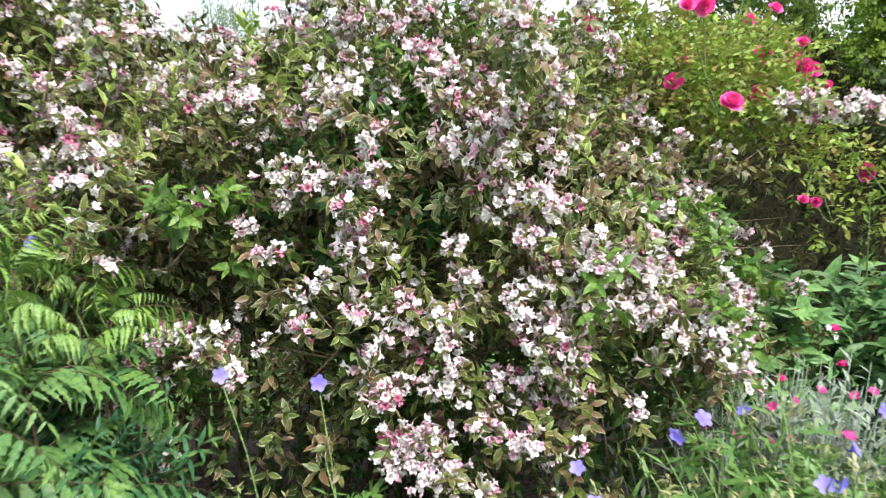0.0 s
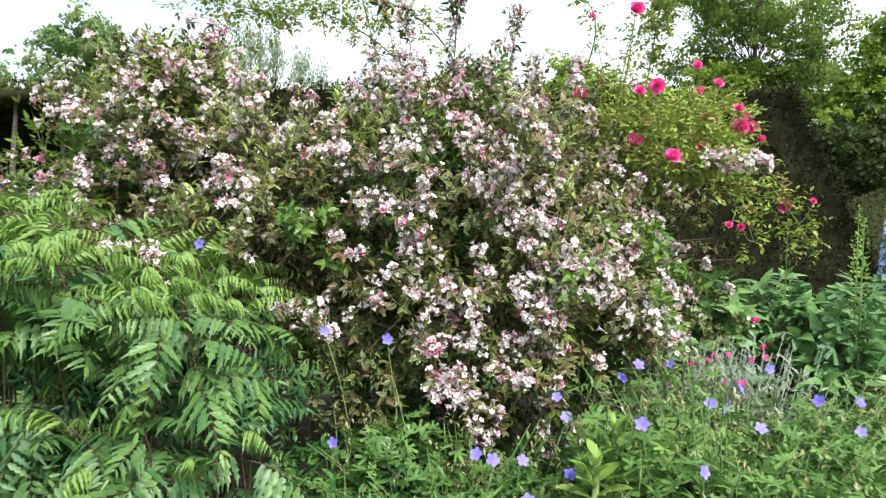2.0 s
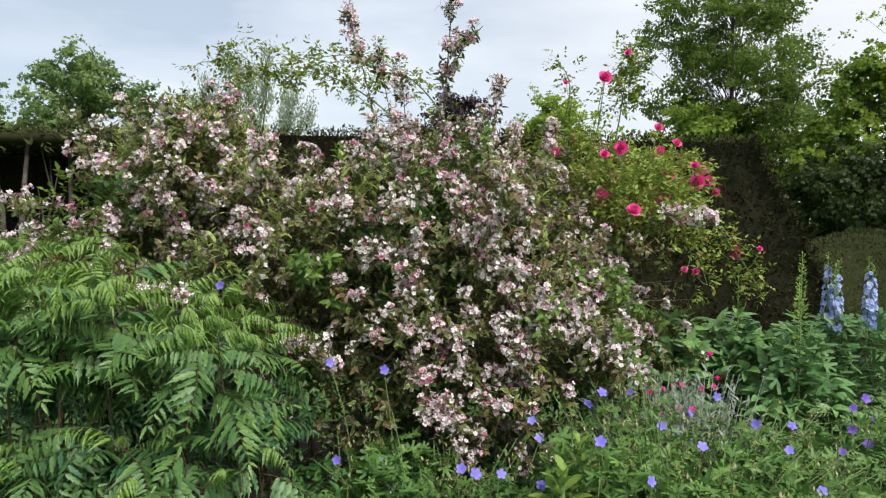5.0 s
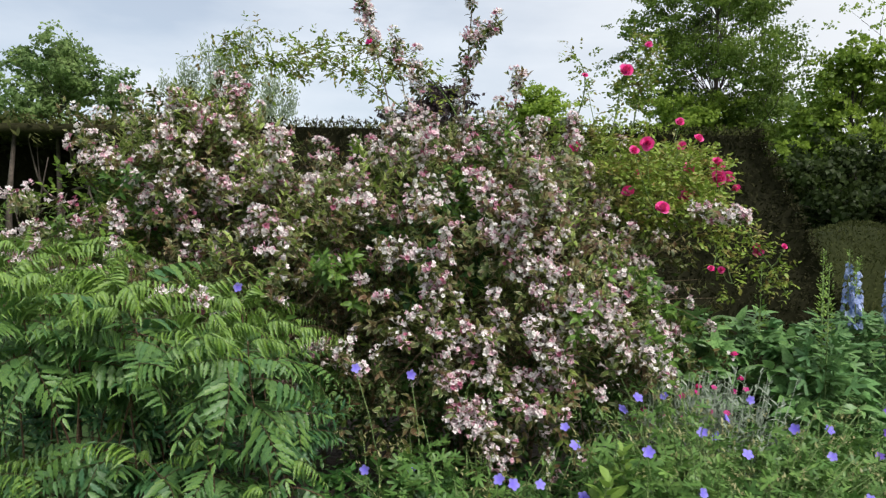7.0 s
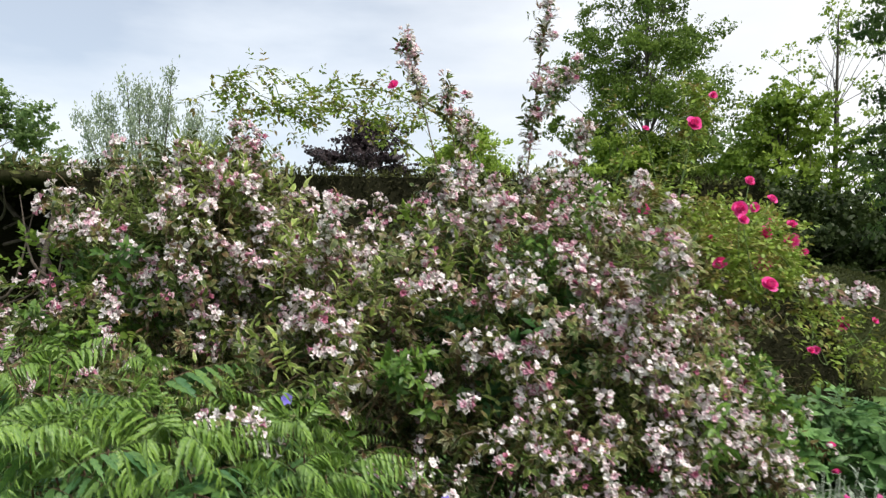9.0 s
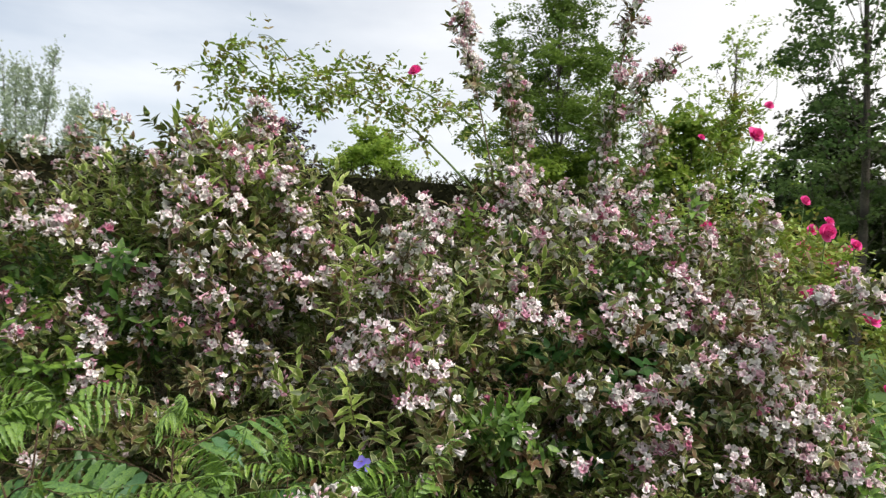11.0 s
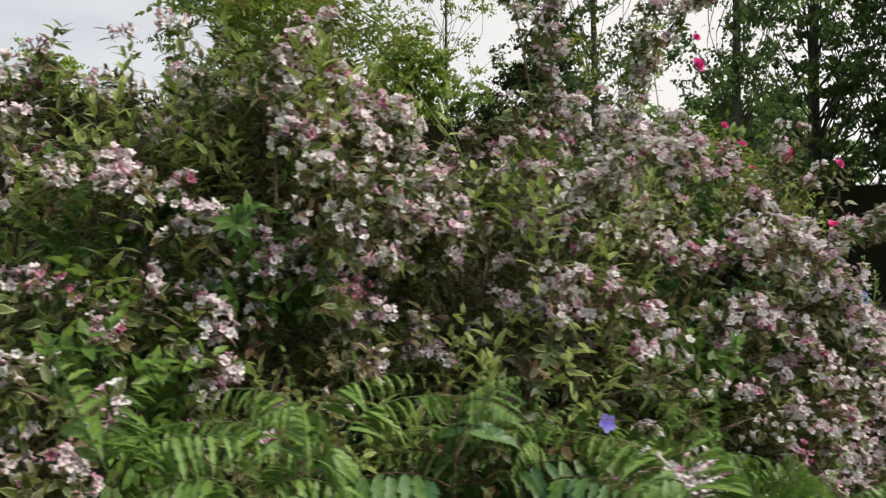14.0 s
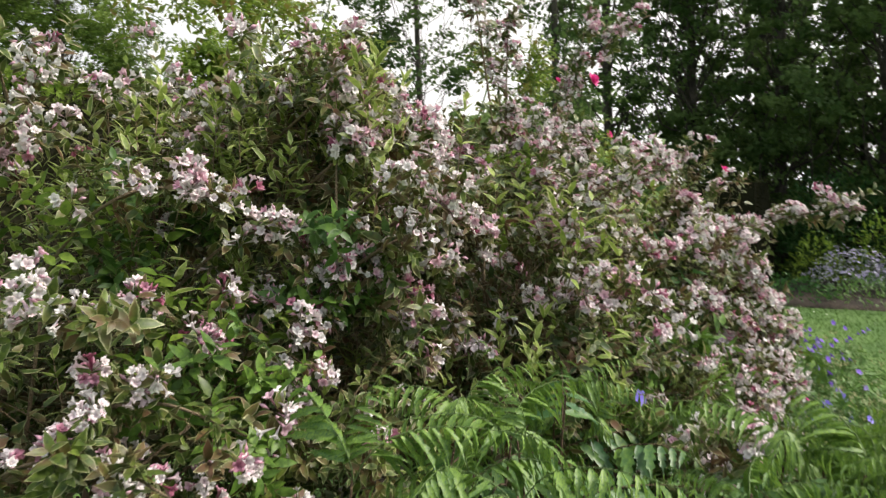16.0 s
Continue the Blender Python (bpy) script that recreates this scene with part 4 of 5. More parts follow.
def sorbaria():
    base = thing("false_spiraea", (-1.2, 1.4, GROUND), "lush false spiraea with ferny bright green leaves", "shrub")
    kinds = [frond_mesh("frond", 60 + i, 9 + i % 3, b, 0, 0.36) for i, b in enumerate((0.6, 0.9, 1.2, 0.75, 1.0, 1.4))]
    # lower fronds: old leaf green, darkened further to stand for the shade there
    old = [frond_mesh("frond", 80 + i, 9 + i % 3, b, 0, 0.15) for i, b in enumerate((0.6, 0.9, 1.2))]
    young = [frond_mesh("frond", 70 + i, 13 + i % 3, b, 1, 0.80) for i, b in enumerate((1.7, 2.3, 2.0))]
    fronds = []
    for i in range(58):
        # the last dozen are low side shoots at the front
        skirt = i >= 46
        y = rng.uniform(0.98, 1.25) if skirt else rng.uniform(1.0, 1.88)
        x = (-1.5 + 0.8 * ((i * 0.618) % 1)) if skirt else -2.04 + 1.34 * ((i * 0.618) % 1) + rng.normal() * 0.05
        x = x if y > 1.25 or x > -1.62 else x + 0.45
        high = 1.32 + 0.07 * (y > 1.45 and x < -1.3) - 0.36 * max(0.0, x + 1.22) - 0.10 * max(0.0, 1.15 - y) + float(np.clip(rng.normal() * 0.05, -0.1, 0.04))
        high = rng.uniform(0.62, 0.92) if skirt else high
        foot, top = np.array((x * 0.9 - 0.1, y * 0.8 + 0.28, GROUND)), np.array((x, y, high))
        line = curve([foot, foot * 0.6 + top * 0.4 + (rng.normal() * 0.04, 0.04, 0.05), foot * 0.2 + top * 0.8 + (rng.normal() * 0.03, 0.03, 0.02), top], 4)
        stems = Bag()
        stems.tube(line, 0.0045, 0.002, 5)
        put("stem", stems.mesh("stem", [M_RED_STEM], True), base)
        turn = rng.uniform(0, 6.28)
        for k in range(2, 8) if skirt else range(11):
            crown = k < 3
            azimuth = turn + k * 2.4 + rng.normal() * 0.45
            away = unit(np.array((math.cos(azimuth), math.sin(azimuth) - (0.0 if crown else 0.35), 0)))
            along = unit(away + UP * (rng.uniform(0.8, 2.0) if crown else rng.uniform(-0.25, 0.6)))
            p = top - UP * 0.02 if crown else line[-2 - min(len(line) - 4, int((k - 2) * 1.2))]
            if not crown and (p[2] < 0.42 or p[2] < 0.93 and x < -1.3 and not skirt or p[2] < 0.7 and y > 1.5):
                continue
            size = rng.uniform(0.13, 0.24) if crown else rng.uniform(0.20, 0.34)
            face = UP + (rng.normal(size=3) * 0.4 if crown else away * 0.35 + rng.normal(size=3) * 0.35)
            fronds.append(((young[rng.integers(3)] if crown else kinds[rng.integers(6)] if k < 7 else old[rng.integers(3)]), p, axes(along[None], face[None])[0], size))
    # the upper and outer fronds one by one, those within the bush as one mass
    fronds.sort(key=lambda q: q[1][1] - q[1][2])
    inner = Bag()
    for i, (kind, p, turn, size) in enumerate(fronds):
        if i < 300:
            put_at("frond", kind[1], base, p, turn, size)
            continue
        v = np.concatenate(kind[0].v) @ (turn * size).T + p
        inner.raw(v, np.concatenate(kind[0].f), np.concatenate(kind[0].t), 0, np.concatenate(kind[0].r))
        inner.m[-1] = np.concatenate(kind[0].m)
    # innermost leaves at the darkest tint: shade inside the bush put into colour
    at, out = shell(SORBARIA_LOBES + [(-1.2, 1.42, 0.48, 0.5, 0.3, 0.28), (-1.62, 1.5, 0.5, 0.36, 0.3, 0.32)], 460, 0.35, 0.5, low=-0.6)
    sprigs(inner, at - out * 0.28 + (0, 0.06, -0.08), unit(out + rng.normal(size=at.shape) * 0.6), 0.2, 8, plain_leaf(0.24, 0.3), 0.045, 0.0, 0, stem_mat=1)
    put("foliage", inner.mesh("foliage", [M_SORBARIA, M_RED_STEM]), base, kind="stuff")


# ---- border plants ----
def palmate_shape(lobes=5, cut=0.45):
    """A lobed round leaf one across, its stalk at the origin."""
    v, rim, f = [(0, 0, 0)], [0], []
    n = lobes * 3
    for i in range(n + 1):
        a = -0.35 + (math.pi + 0.7) * i / n
        r = 0.5 * (cut if i % 3 == 0 else 1.0)
        v.append((r * math.cos(a), r * math.sin(a), 0.05 * math.cos(3 * a)))
        rim.append(1)
    f = [(0, 1 + i, 2 + i) for i in range(n)]
    return np.array(v, float), np.array(f), np.array(rim, float)


def flower_piece(name, mat, petals, notch, cup, tint, stem_mat):
    bag = Bag()
    v, f, r = corolla_shape(petals, 0.3, notch, cup, 0.5)
    bag.raw(v, f, tint, 0, r)
    return bag.mesh(name, [mat, stem_mat])


def stalk(bag, top, foot, r=0.0018, mat=1):
    top, foot = np.array(top, float), np.array(foot, float)
    bag.tube([foot, foot * 0.5 + top * 0.5 + (0, 0, 0.04), top], r * 1.6, r, 3, mat)


def geraniums():
    """Three clumps of cranesbill along the front of the bed."""
    leaf = palmate_shape(5, 0.35)
    bloom = [flower_piece("flower", M_BLUE, 5, 0.72, 0.25, t, M_GREEN_STEM) for t in (0.15, 0.55, 0.75)]
    deep = flower_piece("flower", M_BLUE, 5, 0.72, 0.25, 1.0, M_GREEN_STEM)
    clumps = [
        ((0.75, 1.25), [(0.62, 1.28, 0.44, 0.42, 0.42, 0.34), (1.05, 1.35, 0.44, 0.42, 0.45, 0.34), (0.68, 1.58, 0.52, 0.32, 0.22, 0.34), (1.15, 1.6, 0.5, 0.34, 0.26, 0.33), (0.42, 1.22, 0.5, 0.2, 0.26, 0.30)], 2700,
         [(0.545, 1.56, 0.925), (0.69, 1.70, 0.90), (0.74, 1.42, 0.835), (0.44, 1.07, 0.87), (0.58, 0.98, 0.775), (1.07, 1.78, 0.87), (1.15, 1.57, 0.81), (0.83, 1.25, 0.81), (1.19, 1.38, 0.765),
          (1.04, 1.14, 0.65), (0.5, 1.6, 0.87), (0.9, 1.6, 0.84), (1.3, 1.6, 0.8), (0.82, 1.5, 0.8), (1.22, 1.2, 0.68)], bloom,
         "spreading hardy geranium with pale violet-blue saucer flowers"),
        ((-0.1, 1.45), [(-0.25, 1.5, 0.42, 0.30, 0.25, 0.28), (0.12, 1.35, 0.40, 0.30, 0.25, 0.24)], 1000,
         [(-0.31, 1.68, 0.975), (-0.52, 1.62, 1.01), (0.0, 1.27, 0.71), (0.05, 1.28, 0.69), (0.14, 1.28, 0.69), (0.15, 1.2, 0.6), (0.1, 1.15, 0.56), (0.28, 1.6, 0.8), (0.3, 1.5, 0.76), (0.27, 1.2, 0.68),
          (-0.47, 1.5, 0.66), (-1.0, 1.75, 1.30), (-0.95, 1.75, 0.85), (-0.3, 1.55, 0.65)], bloom,
         "leggy hardy geranium with violet-blue flowers below the weigela"),
        ((1.9, 1.8), [(1.75, 1.75, 0.45, 0.45, 0.40, 0.30), (2.2, 1.75, 0.45, 0.4, 0.4, 0.28), (2.75, 1.8, 0.42, 0.4, 0.35, 0.26)], 1900,
         [(1.62, 1.75, 0.84), (1.70, 1.8, 0.87), (1.76, 1.72, 0.86), (1.68, 1.7, 0.80), (1.58, 1.68, 0.77), (1.80, 1.78, 0.80), (1.63, 1.65, 0.72), (1.9, 1.8, 0.82), (2.0, 1.75, 0.8), (2.1, 1.85, 0.83), (2.2, 1.7, 0.78),
          (1.95, 1.9, 0.86), (2.3, 1.9, 0.8), (1.5, 1.6, 0.7), (2.05, 1.6, 0.74), (1.85, 1.55, 0.7)], [deep],
         "hardy geranium clump with deep violet flowers"),
    ]
    clumps[2][3].extend((rng.uniform(2.1, 3.2), rng.uniform(1.6, 2.1), rng.uniform(0.68, 0.88)) for _ in range(34))
    for (x, y), lobes, count, flowers, kinds, label in clumps:
        base = thing("geranium", (x, y, GROUND), label, "flowering plant", "geraniums along the bed")
        bag = Bag()
        at, out = shell(lobes, count, 0.55, 0.5, 0.2, low=-0.3)
        up = unit(out * 0.5 + UP + rng.normal(size=at.shape) * 0.45)
        bag.add(*leaf, at, axes(unit(rng.normal(size=at.shape)), up), rng.uniform(0.045, 0.095, count), rng.uniform(0.1, 0.95, count), 0)
        at2, out2 = shell(lobes, count // 30, 0.9, 0.6, 0.2, low=0.1)
        for p, d in zip(at2, out2):
            stalk(bag, p + d * rng.uniform(0.03, 0.12) + UP * 0.05, (p * 0.6 + np.array((x, y, GROUND)) * 0.4))
        sprigs(bag, at2, unit(out2 * 0.6 + UP), 0.10, 2, leaf_shape(0.22, 0.2), 0.045, 0.7, 0, stem_mat=1)
        for i, p in enumerate(flowers):
            stalk(bag, np.array(p) - (0, -0.006, 0.012), (p[0] * 0.75 + x * 0.25, p[1] * 0.7 + y * 0.3 + 0.05, max(GROUND, p[2] - 0.42)))
        at3, out3 = shell(lobes, count // 12, 1.0, 0.7, 0.25, low=0.15)
        for k in range(6):
            d = unit(rng.normal(size=at3.shape) + UP * 0.5)
            bag.add(*blade_shape(0.35), at3 + UP * 0.05 + rng.normal(size=at3.shape) * 0.008, axes(d, np.broadcast_to(UP, d.shape)), rng.uniform(0.012, 0.026, len(at3)), rng.random(len(at3)), 2)
        bag.add(*blade_shape(0.05), at3 - UP * 0.08, axes(UP + rng.normal(size=at3.shape) * 0.1, unit(rng.normal(size=at3.shape))), 0.14, 0.5, 1)
        put("foliage", bag.mesh("foliage", [M_GERANIUM, M_GREEN_STEM, M_SEED]), base, "lobed green leaves on thin stalks", "stuff")
        for i, p in enumerate(flowers):
            d = unit(np.array((rng.normal() * 0.35, -0.75, 0.55 + rng.normal() * 0.25)))
            put_at("flower", kinds[i % len(kinds)], base, p, axes(unit(np.cross(d, rng.normal(size=3))), d), rng.uniform(0.036, 0.046))


def campion():
    base = thing("rose_campion", (0.9, 1.95, GROUND), "silver-leaved rose campion with small magenta flowers", "flowering plant")
    bag = Bag()
    for i in range(320):
        x, y = 0.90 + rng.normal() * 0.14, 1.88 + rng.normal() * 0.11
        top = np.array((x + rng.normal() * 0.05, y - 0.04, rng.uniform(0.66, 0.97)))
        stalk(bag, top, (x * 0.7 + 0.26, y * 0.7 + 0.6, GROUND), 0.0013, 1)
        n = 12
        u = rng.uniform(0.35, 1, n)[:, None]
        at = np.array((x, y, GROUND)) * (1 - u) + top * u
        d = unit(rng.normal(size=(n, 3)) * (1, 1, 0.3) + UP * 0.9)
        bag.add(*blade_shape(0.26), at, axes(d, np.broadcast_to(UP, d.shape)), rng.uniform(0.026, 0.058, n), rng.uniform(0, 1, n), 0)
    put("foliage", bag.mesh("foliage", [M_SILVER, M_SILVER]), base, "felted silver-grey leaves and stems", "stuff")
    piece = flower_piece("flower", M_MAGENTA, 5, 0.75, 0.2, 0.5, M_SILVER)
    for i in range(13):
        p = (0.90 + rng.normal() * 0.15, 1.82 + rng.normal() * 0.07, rng.uniform(0.76, 0.96))
        d = unit(np.array((rng.normal() * 0.4, -0.6, 0.7)))
        put_at("flower", piece, base, p, axes(unit(np.cross(d, rng.normal(size=3))), d), 0.027)


def peony():
    base = thing("peony", (1.4, 2.75, GROUND), "bushy peony with glossy divided leaves and red buds", "shrub")
    bag = Bag()
    at, out = shell([(1.15, 2.6, 0.72, 0.26, 0.24, 0.38), (1.5, 2.75, 0.74, 0.32, 0.25, 0.38), (1.62, 2.4, 0.62, 0.30, 0.25, 0.34)], 300, 0.6, 0.6, low=-0.3)
    for u, s in ((0.0, 0), (0.0, -1), (0.0, 1), (0.05, -0.45), (0.05, 0.45)):
        ahead = unit(out * (1, 1, 0.4) + UP * 0.2 + rng.normal(size=at.shape) * 0.35)
        side = unit(np.cross(ahead, UP))
        bag.add(*leaf_shape(0.46, 0.4), at, axes(unit(ahead + side * s * 1.1), unit(UP * 0.6 + out * 0.8 + rng.normal(size=at.shape) * 0.25)), rng.uniform(0.08, 0.13, len(at)), rng.uniform(0.3, 1.0, len(at)), 0)
    for p in at[::3]:
        stalk(bag, p, (1.4 + (p[0] - 1.4) * 0.3, 2.75, GROUND), 0.003, 1)
    put("foliage", bag.mesh("foliage", [M_PEONY, M_GREEN_STEM]), base, kind="stuff")
    bud = rose_mesh("bud", 8, 0.2)
    for p in ((1.24, 2.35, 0.95), (1.05, 2.3, 0.80), (1.3, 2.4, 0.82)):
        put_at("bud", bud, base, p, axes(np.array((1.0, 0.2, 0.1)), UP), 0.045)


def delphiniums():
    """Clump of delphiniums: leaves below, flower spires above."""
    florets = [flower_piece("floret", M_DELPH, 5, 0.7, 0.2, t, M_GREEN_STEM) for t in (0.1, 0.5, 0.9)]
    shut = Bag()
    v, f, r = blade_shape(0.6)
    shut.raw(v, f, 0.5, 0, r)
    bud = shut.mesh("bud", [M_ROSETTE])
    for i, (x, y, top, open_part) in enumerate([(2.0, 2.72, 1.47, 1), (2.10, 2.80, 1.42, 1), (2.22, 2.72, 1.45, 1), (2.32, 2.85, 1.4, 1), (1.62, 2.22, 1.40, 0), (1.85, 2.7, 1.46, 0), (1.45, 2.55, 1.38, 0), (2.02, 2.68, 1.4, 0.6),
                                                (2.45, 2.6, 1.42, 1), (1.72, 2.45, 1.33, 0)]):
        label = "delphinium with a tall spire of pale blue flowers" if open_part else "delphinium with a green spire still in bud"
        base = thing("delphinium", (x, y + 0.05, GROUND), label, "flowering plant", "delphiniums behind the bed")
        bag = Bag()
        bag.tube([(x, y + 0.05, GROUND), (x + 0.01, y + 0.02, 0.8), (x, y, top)], 0.007, 0.002, 5)
        spire = put("flower_spire", bag.mesh("flower_spire", [M_GREEN_STEM], True), base, "pale blue flower spire" if open_part else "green bud spire")
        n = 80
        u = np.sort(rng.random(n))
        a = rng.uniform(0, 2 * np.pi, n)
        d = unit(np.stack([np.cos(a), np.sin(a), 0.25 + 0.3 * u], -1))
        at = np.array((x, y, top - 0.36)) + UP * (0.36 * u)[:, None] + d * (0.030 * (1.1 - u * 0.8))[:, None]
        faces, buds = upright(d), axes(unit(d + UP * 0.6), np.broadcast_to(UP, d.shape))
        for k in range(n):
            if u[k] < 0.75 * open_part:
                put_at("floret", florets[k % 3], spire, at[k], faces[k], 0.031 * (1.15 - 0.5 * u[k]) * rng.uniform(0.8, 1.1))
            else:
                put_at("bud", bud, spire, at[k], buds[k], 0.026 - 0.01 * u[k])
        leaves = Bag()
        n = 90
        a, h = rng.uniform(0, 2 * np.pi, n), rng.uniform(0.3, 1.12, n)
        d = np.stack([np.cos(a), np.sin(a), np.zeros(n)], -1)
        at = np.array((x, y, 0)) + UP * h[:, None] + d * (rng.uniform(0.04, 0.20, n) * (1.5 - h))[:, None]
        leaves.add(*palmate_shape(5, 0.3), at, axes(unit(d + UP * 0.1), unit(UP * 0.55 + d * 0.9 + rng.normal(size=d.shape) * 0.25)), rng.uniform(0.09, 0.16, n), rng.random(n), 0)
        put("foliage", leaves.mesh("foliage", [M_DELPH_LEAF]), base, kind="stuff")


def rosette(x, y, z, size, group):
    base = thing("foxglove_rosette", (x, y, GROUND), "rosette of broad pale green leaves", "plant", group)
    mesh = Bag()
    v, f, r = leaf_shape(0.58, 0.3, 0.1, 0.58)
    mesh.raw(v, f, 0.5, 0, r)
    piece = mesh.mesh("leaf", [M_ROSETTE])
    for i in range(15):
        a = 2.4 * i + rng.normal() * 0.2
        d = unit(np.array((math.cos(a), math.sin(a), 0.2 + 0.12 * i)))
        put_at("leaf", piece, base, (x, y, z - 0.012 * (12 - i)), axes(d[None], UP[None])[0], size * (1.1 - 0.045 * i))
    stem = Bag()
    stem.tube([(x, y, GROUND), (x, y, z + 0.01)], 0.012, 0.01, 6)
    put("stem", stem.mesh("stem", [M_GREEN_STEM], True), base)


def leafy_perennial():
    """Upright stems with pairs of pointed leaves at the corner of the bed."""
    base = thing("leafy_perennial", (-1.78, 1.55, GROUND), "clump of upright stems with pointed light green leaves", "plant")
    leaf = leaf_shape(0.34, 0.35, 0.1)
    for i in range(17):
        x, y = -1.78 + rng.normal() * 0.12, 1.52 + rng.normal() * 0.12
        top = np.array((x + rng.normal() * 0.05 - 0.04, y - 0.06, rng.uniform(0.62, 0.92)))
        line = curve([(x, y, GROUND + 0.05), (x, y - 0.02, 0.5), top], 8)
        stem = Bag()
        stem.tube(line, 0.004, 0.002, 5)
        put("stem", stem.mesh("stem", [M_GREEN_STEM], True), base)
        leaves = Bag()
        for k in range(3, len(line)):
            a = k * 1.57 + rng.normal() * 0.2
            for side in (0, math.pi):
                d = np.array((math.cos(a + side), math.sin(a + side), 0.25 + rng.normal() * 0.15))
                leaves.add(*leaf, line[k], axes(unit(d)[None], UP[None]), rng.uniform(0.07, 0.11), rng.uniform(0.1, 0.9), 0)
        put("leaves", leaves.mesh("leaves", [M_GREEN_LEAF]), base, kind="stuff")


def ground_cover():
    base = thing("ground_cover", (0.0, 1.2, GROUND), "low carpet of rounded fresh green leaves under the shrubs", "ground cover", kind="stuff")
    bag = Bag()
    lobes = [(-0.35, 1.28, 0.34, 0.35, 0.30, 0.20), (0.1, 1.15, 0.34, 0.40, 0.35, 0.18), (0.45, 0.85, 0.34, 0.40, 0.30, 0.16), (-0.7, 0.95, 0.32, 0.35, 0.25, 0.16), (1.0, 0.9, 0.33, 0.5, 0.3, 0.18),
             (-0.05, 1.75, 0.36, 0.8, 0.4, 0.22), (1.3, 2.1, 0.36, 0.7, 0.4, 0.2), (1.7, 1.2, 0.32, 0.6, 0.5, 0.2), (2.3, 2.2, 0.34, 0.5, 0.5, 0.2)]
    at, out = shell(lobes, 2000, 0.6, 0.7, 0.2, low=0)
    bag.add(*palmate_shape(5, 0.8), at, axes(unit(rng.normal(size=at.shape)), unit(out * 0.6 + UP + rng.normal(size=at.shape) * 0.3)), rng.uniform(0.045, 0.09, len(at)), rng.random(len(at)), 0)
    sprigs(bag, at[::4], unit(out[::4] + UP), 0.10, 3, leaf_shape(0.35), 0.05, 0.5, 0, stem_mat=1)
    put("leaves", bag.mesh("leaves", [M_GROUNDCOVER, M_GREEN_STEM]), base, kind="stuff")


# ---- hedges ----
NEEDLE = blade_shape(0.35, 0.1)


def yew_block(name, lo, hi, top_lo, top_hi, label, needles, wob=0.05, bare=(2, 3)):
    """A clipped yew hedge: lo, hi: ground rectangle; top_lo, top_hi: rectangle and height of the top, so that sides may lean."""
    base = thing(name, ((lo[0] + hi[0]) / 2, (lo[1] + hi[1]) / 2, GROUND), label, "hedge", kind="structure")
    b0 = [(lo[0], lo[1]), (hi[0], lo[1]), (hi[0], hi[1]), (lo[0], hi[1])]
    b1 = [(top_lo[0], top_lo[1]), (top_hi[0], top_lo[1]), (top_hi[0], top_hi[1]), (top_lo[0], top_hi[1])]
    z0, z1 = GROUND - 0.02, top_lo[2]
    quads = [[(*b0[i], z0), (*b0[(i + 1) % 4], z0), (*b1[(i + 1) % 4], z1), (*b1[i], z1)] for i in range(4)] + [[(*b1[0], z1), (*b1[1], z1), (*b1[2], z1), (*b1[3], z1)]]
    body, leaf = Bag(), Bag()
    areas = [np.linalg.norm(np.subtract(q[1], q[0])) * np.linalg.norm(np.subtract(q[3], q[0])) for q in quads]
    centre = np.mean([q for quad in quads for q in quad], axis=0)
    for k, quad in enumerate(quads):
        a, b, c, d = (np.array(p) for p in quad)
        n = np.cross(b - a, d - a)
        n = unit(n if n @ (a + c - 2 * centre) > 0 else -n)
        w, h = max(2, int(np.linalg.norm(b - a) / 0.12)), max(2, int(np.linalg.norm(d - a) / 0.12))
        w, h = min(w, 90), min(h, 30)
        u, v = np.meshgrid(np.linspace(0, 1, w + 1), np.linspace(0, 1, h + 1))
        u, v = u.ravel()[:, None], v.ravel()[:, None]
        p = (a * (1 - u) + b * u) * (1 - v) + (d * (1 - u) + c * u) * v
        push = np.array([noise.noise(Vector(q) * 2.3) + 0.6 * noise.noise(Vector(q) * 7.0) for q in p])
        edge = np.minimum(np.minimum(u, 1 - u) * w, np.minimum(v, 1 - v) * h).ravel().clip(0, 1)
        p = p + (n * ((wob * push - 0.03) * edge)[:, None])
        q = (np.arange(h)[:, None] * (w + 1) + np.arange(w)[None]).ravel()
        f = np.concatenate([np.stack([q, q + 1, q + w + 2], 1), np.stack([q, q + w + 2, q + w + 1], 1)])
        body.raw(p, f, 0.0, 0)
        m = int(needles * areas[k] / (areas[0] + areas[1] + areas[4]))
        if k in bare:
            continue
        m = m * (3 if k == 1 else 1)
        i = rng.integers(0, len(p), m)
        at = p[i] + rng.uniform(-0.08, 0.08, (m, 3)) * (1 - np.abs(n)) + n * rng.uniform(-0.02, 0.05, (m, 1))
        dd = unit(n * 0.7 + rng.normal(size=(m, 3)) * 0.7 + UP * 0.3)
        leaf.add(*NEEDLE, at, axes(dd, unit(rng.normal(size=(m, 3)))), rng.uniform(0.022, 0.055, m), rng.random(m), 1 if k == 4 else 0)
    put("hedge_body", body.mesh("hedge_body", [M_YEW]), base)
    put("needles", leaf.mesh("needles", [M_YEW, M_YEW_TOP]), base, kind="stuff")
    return base


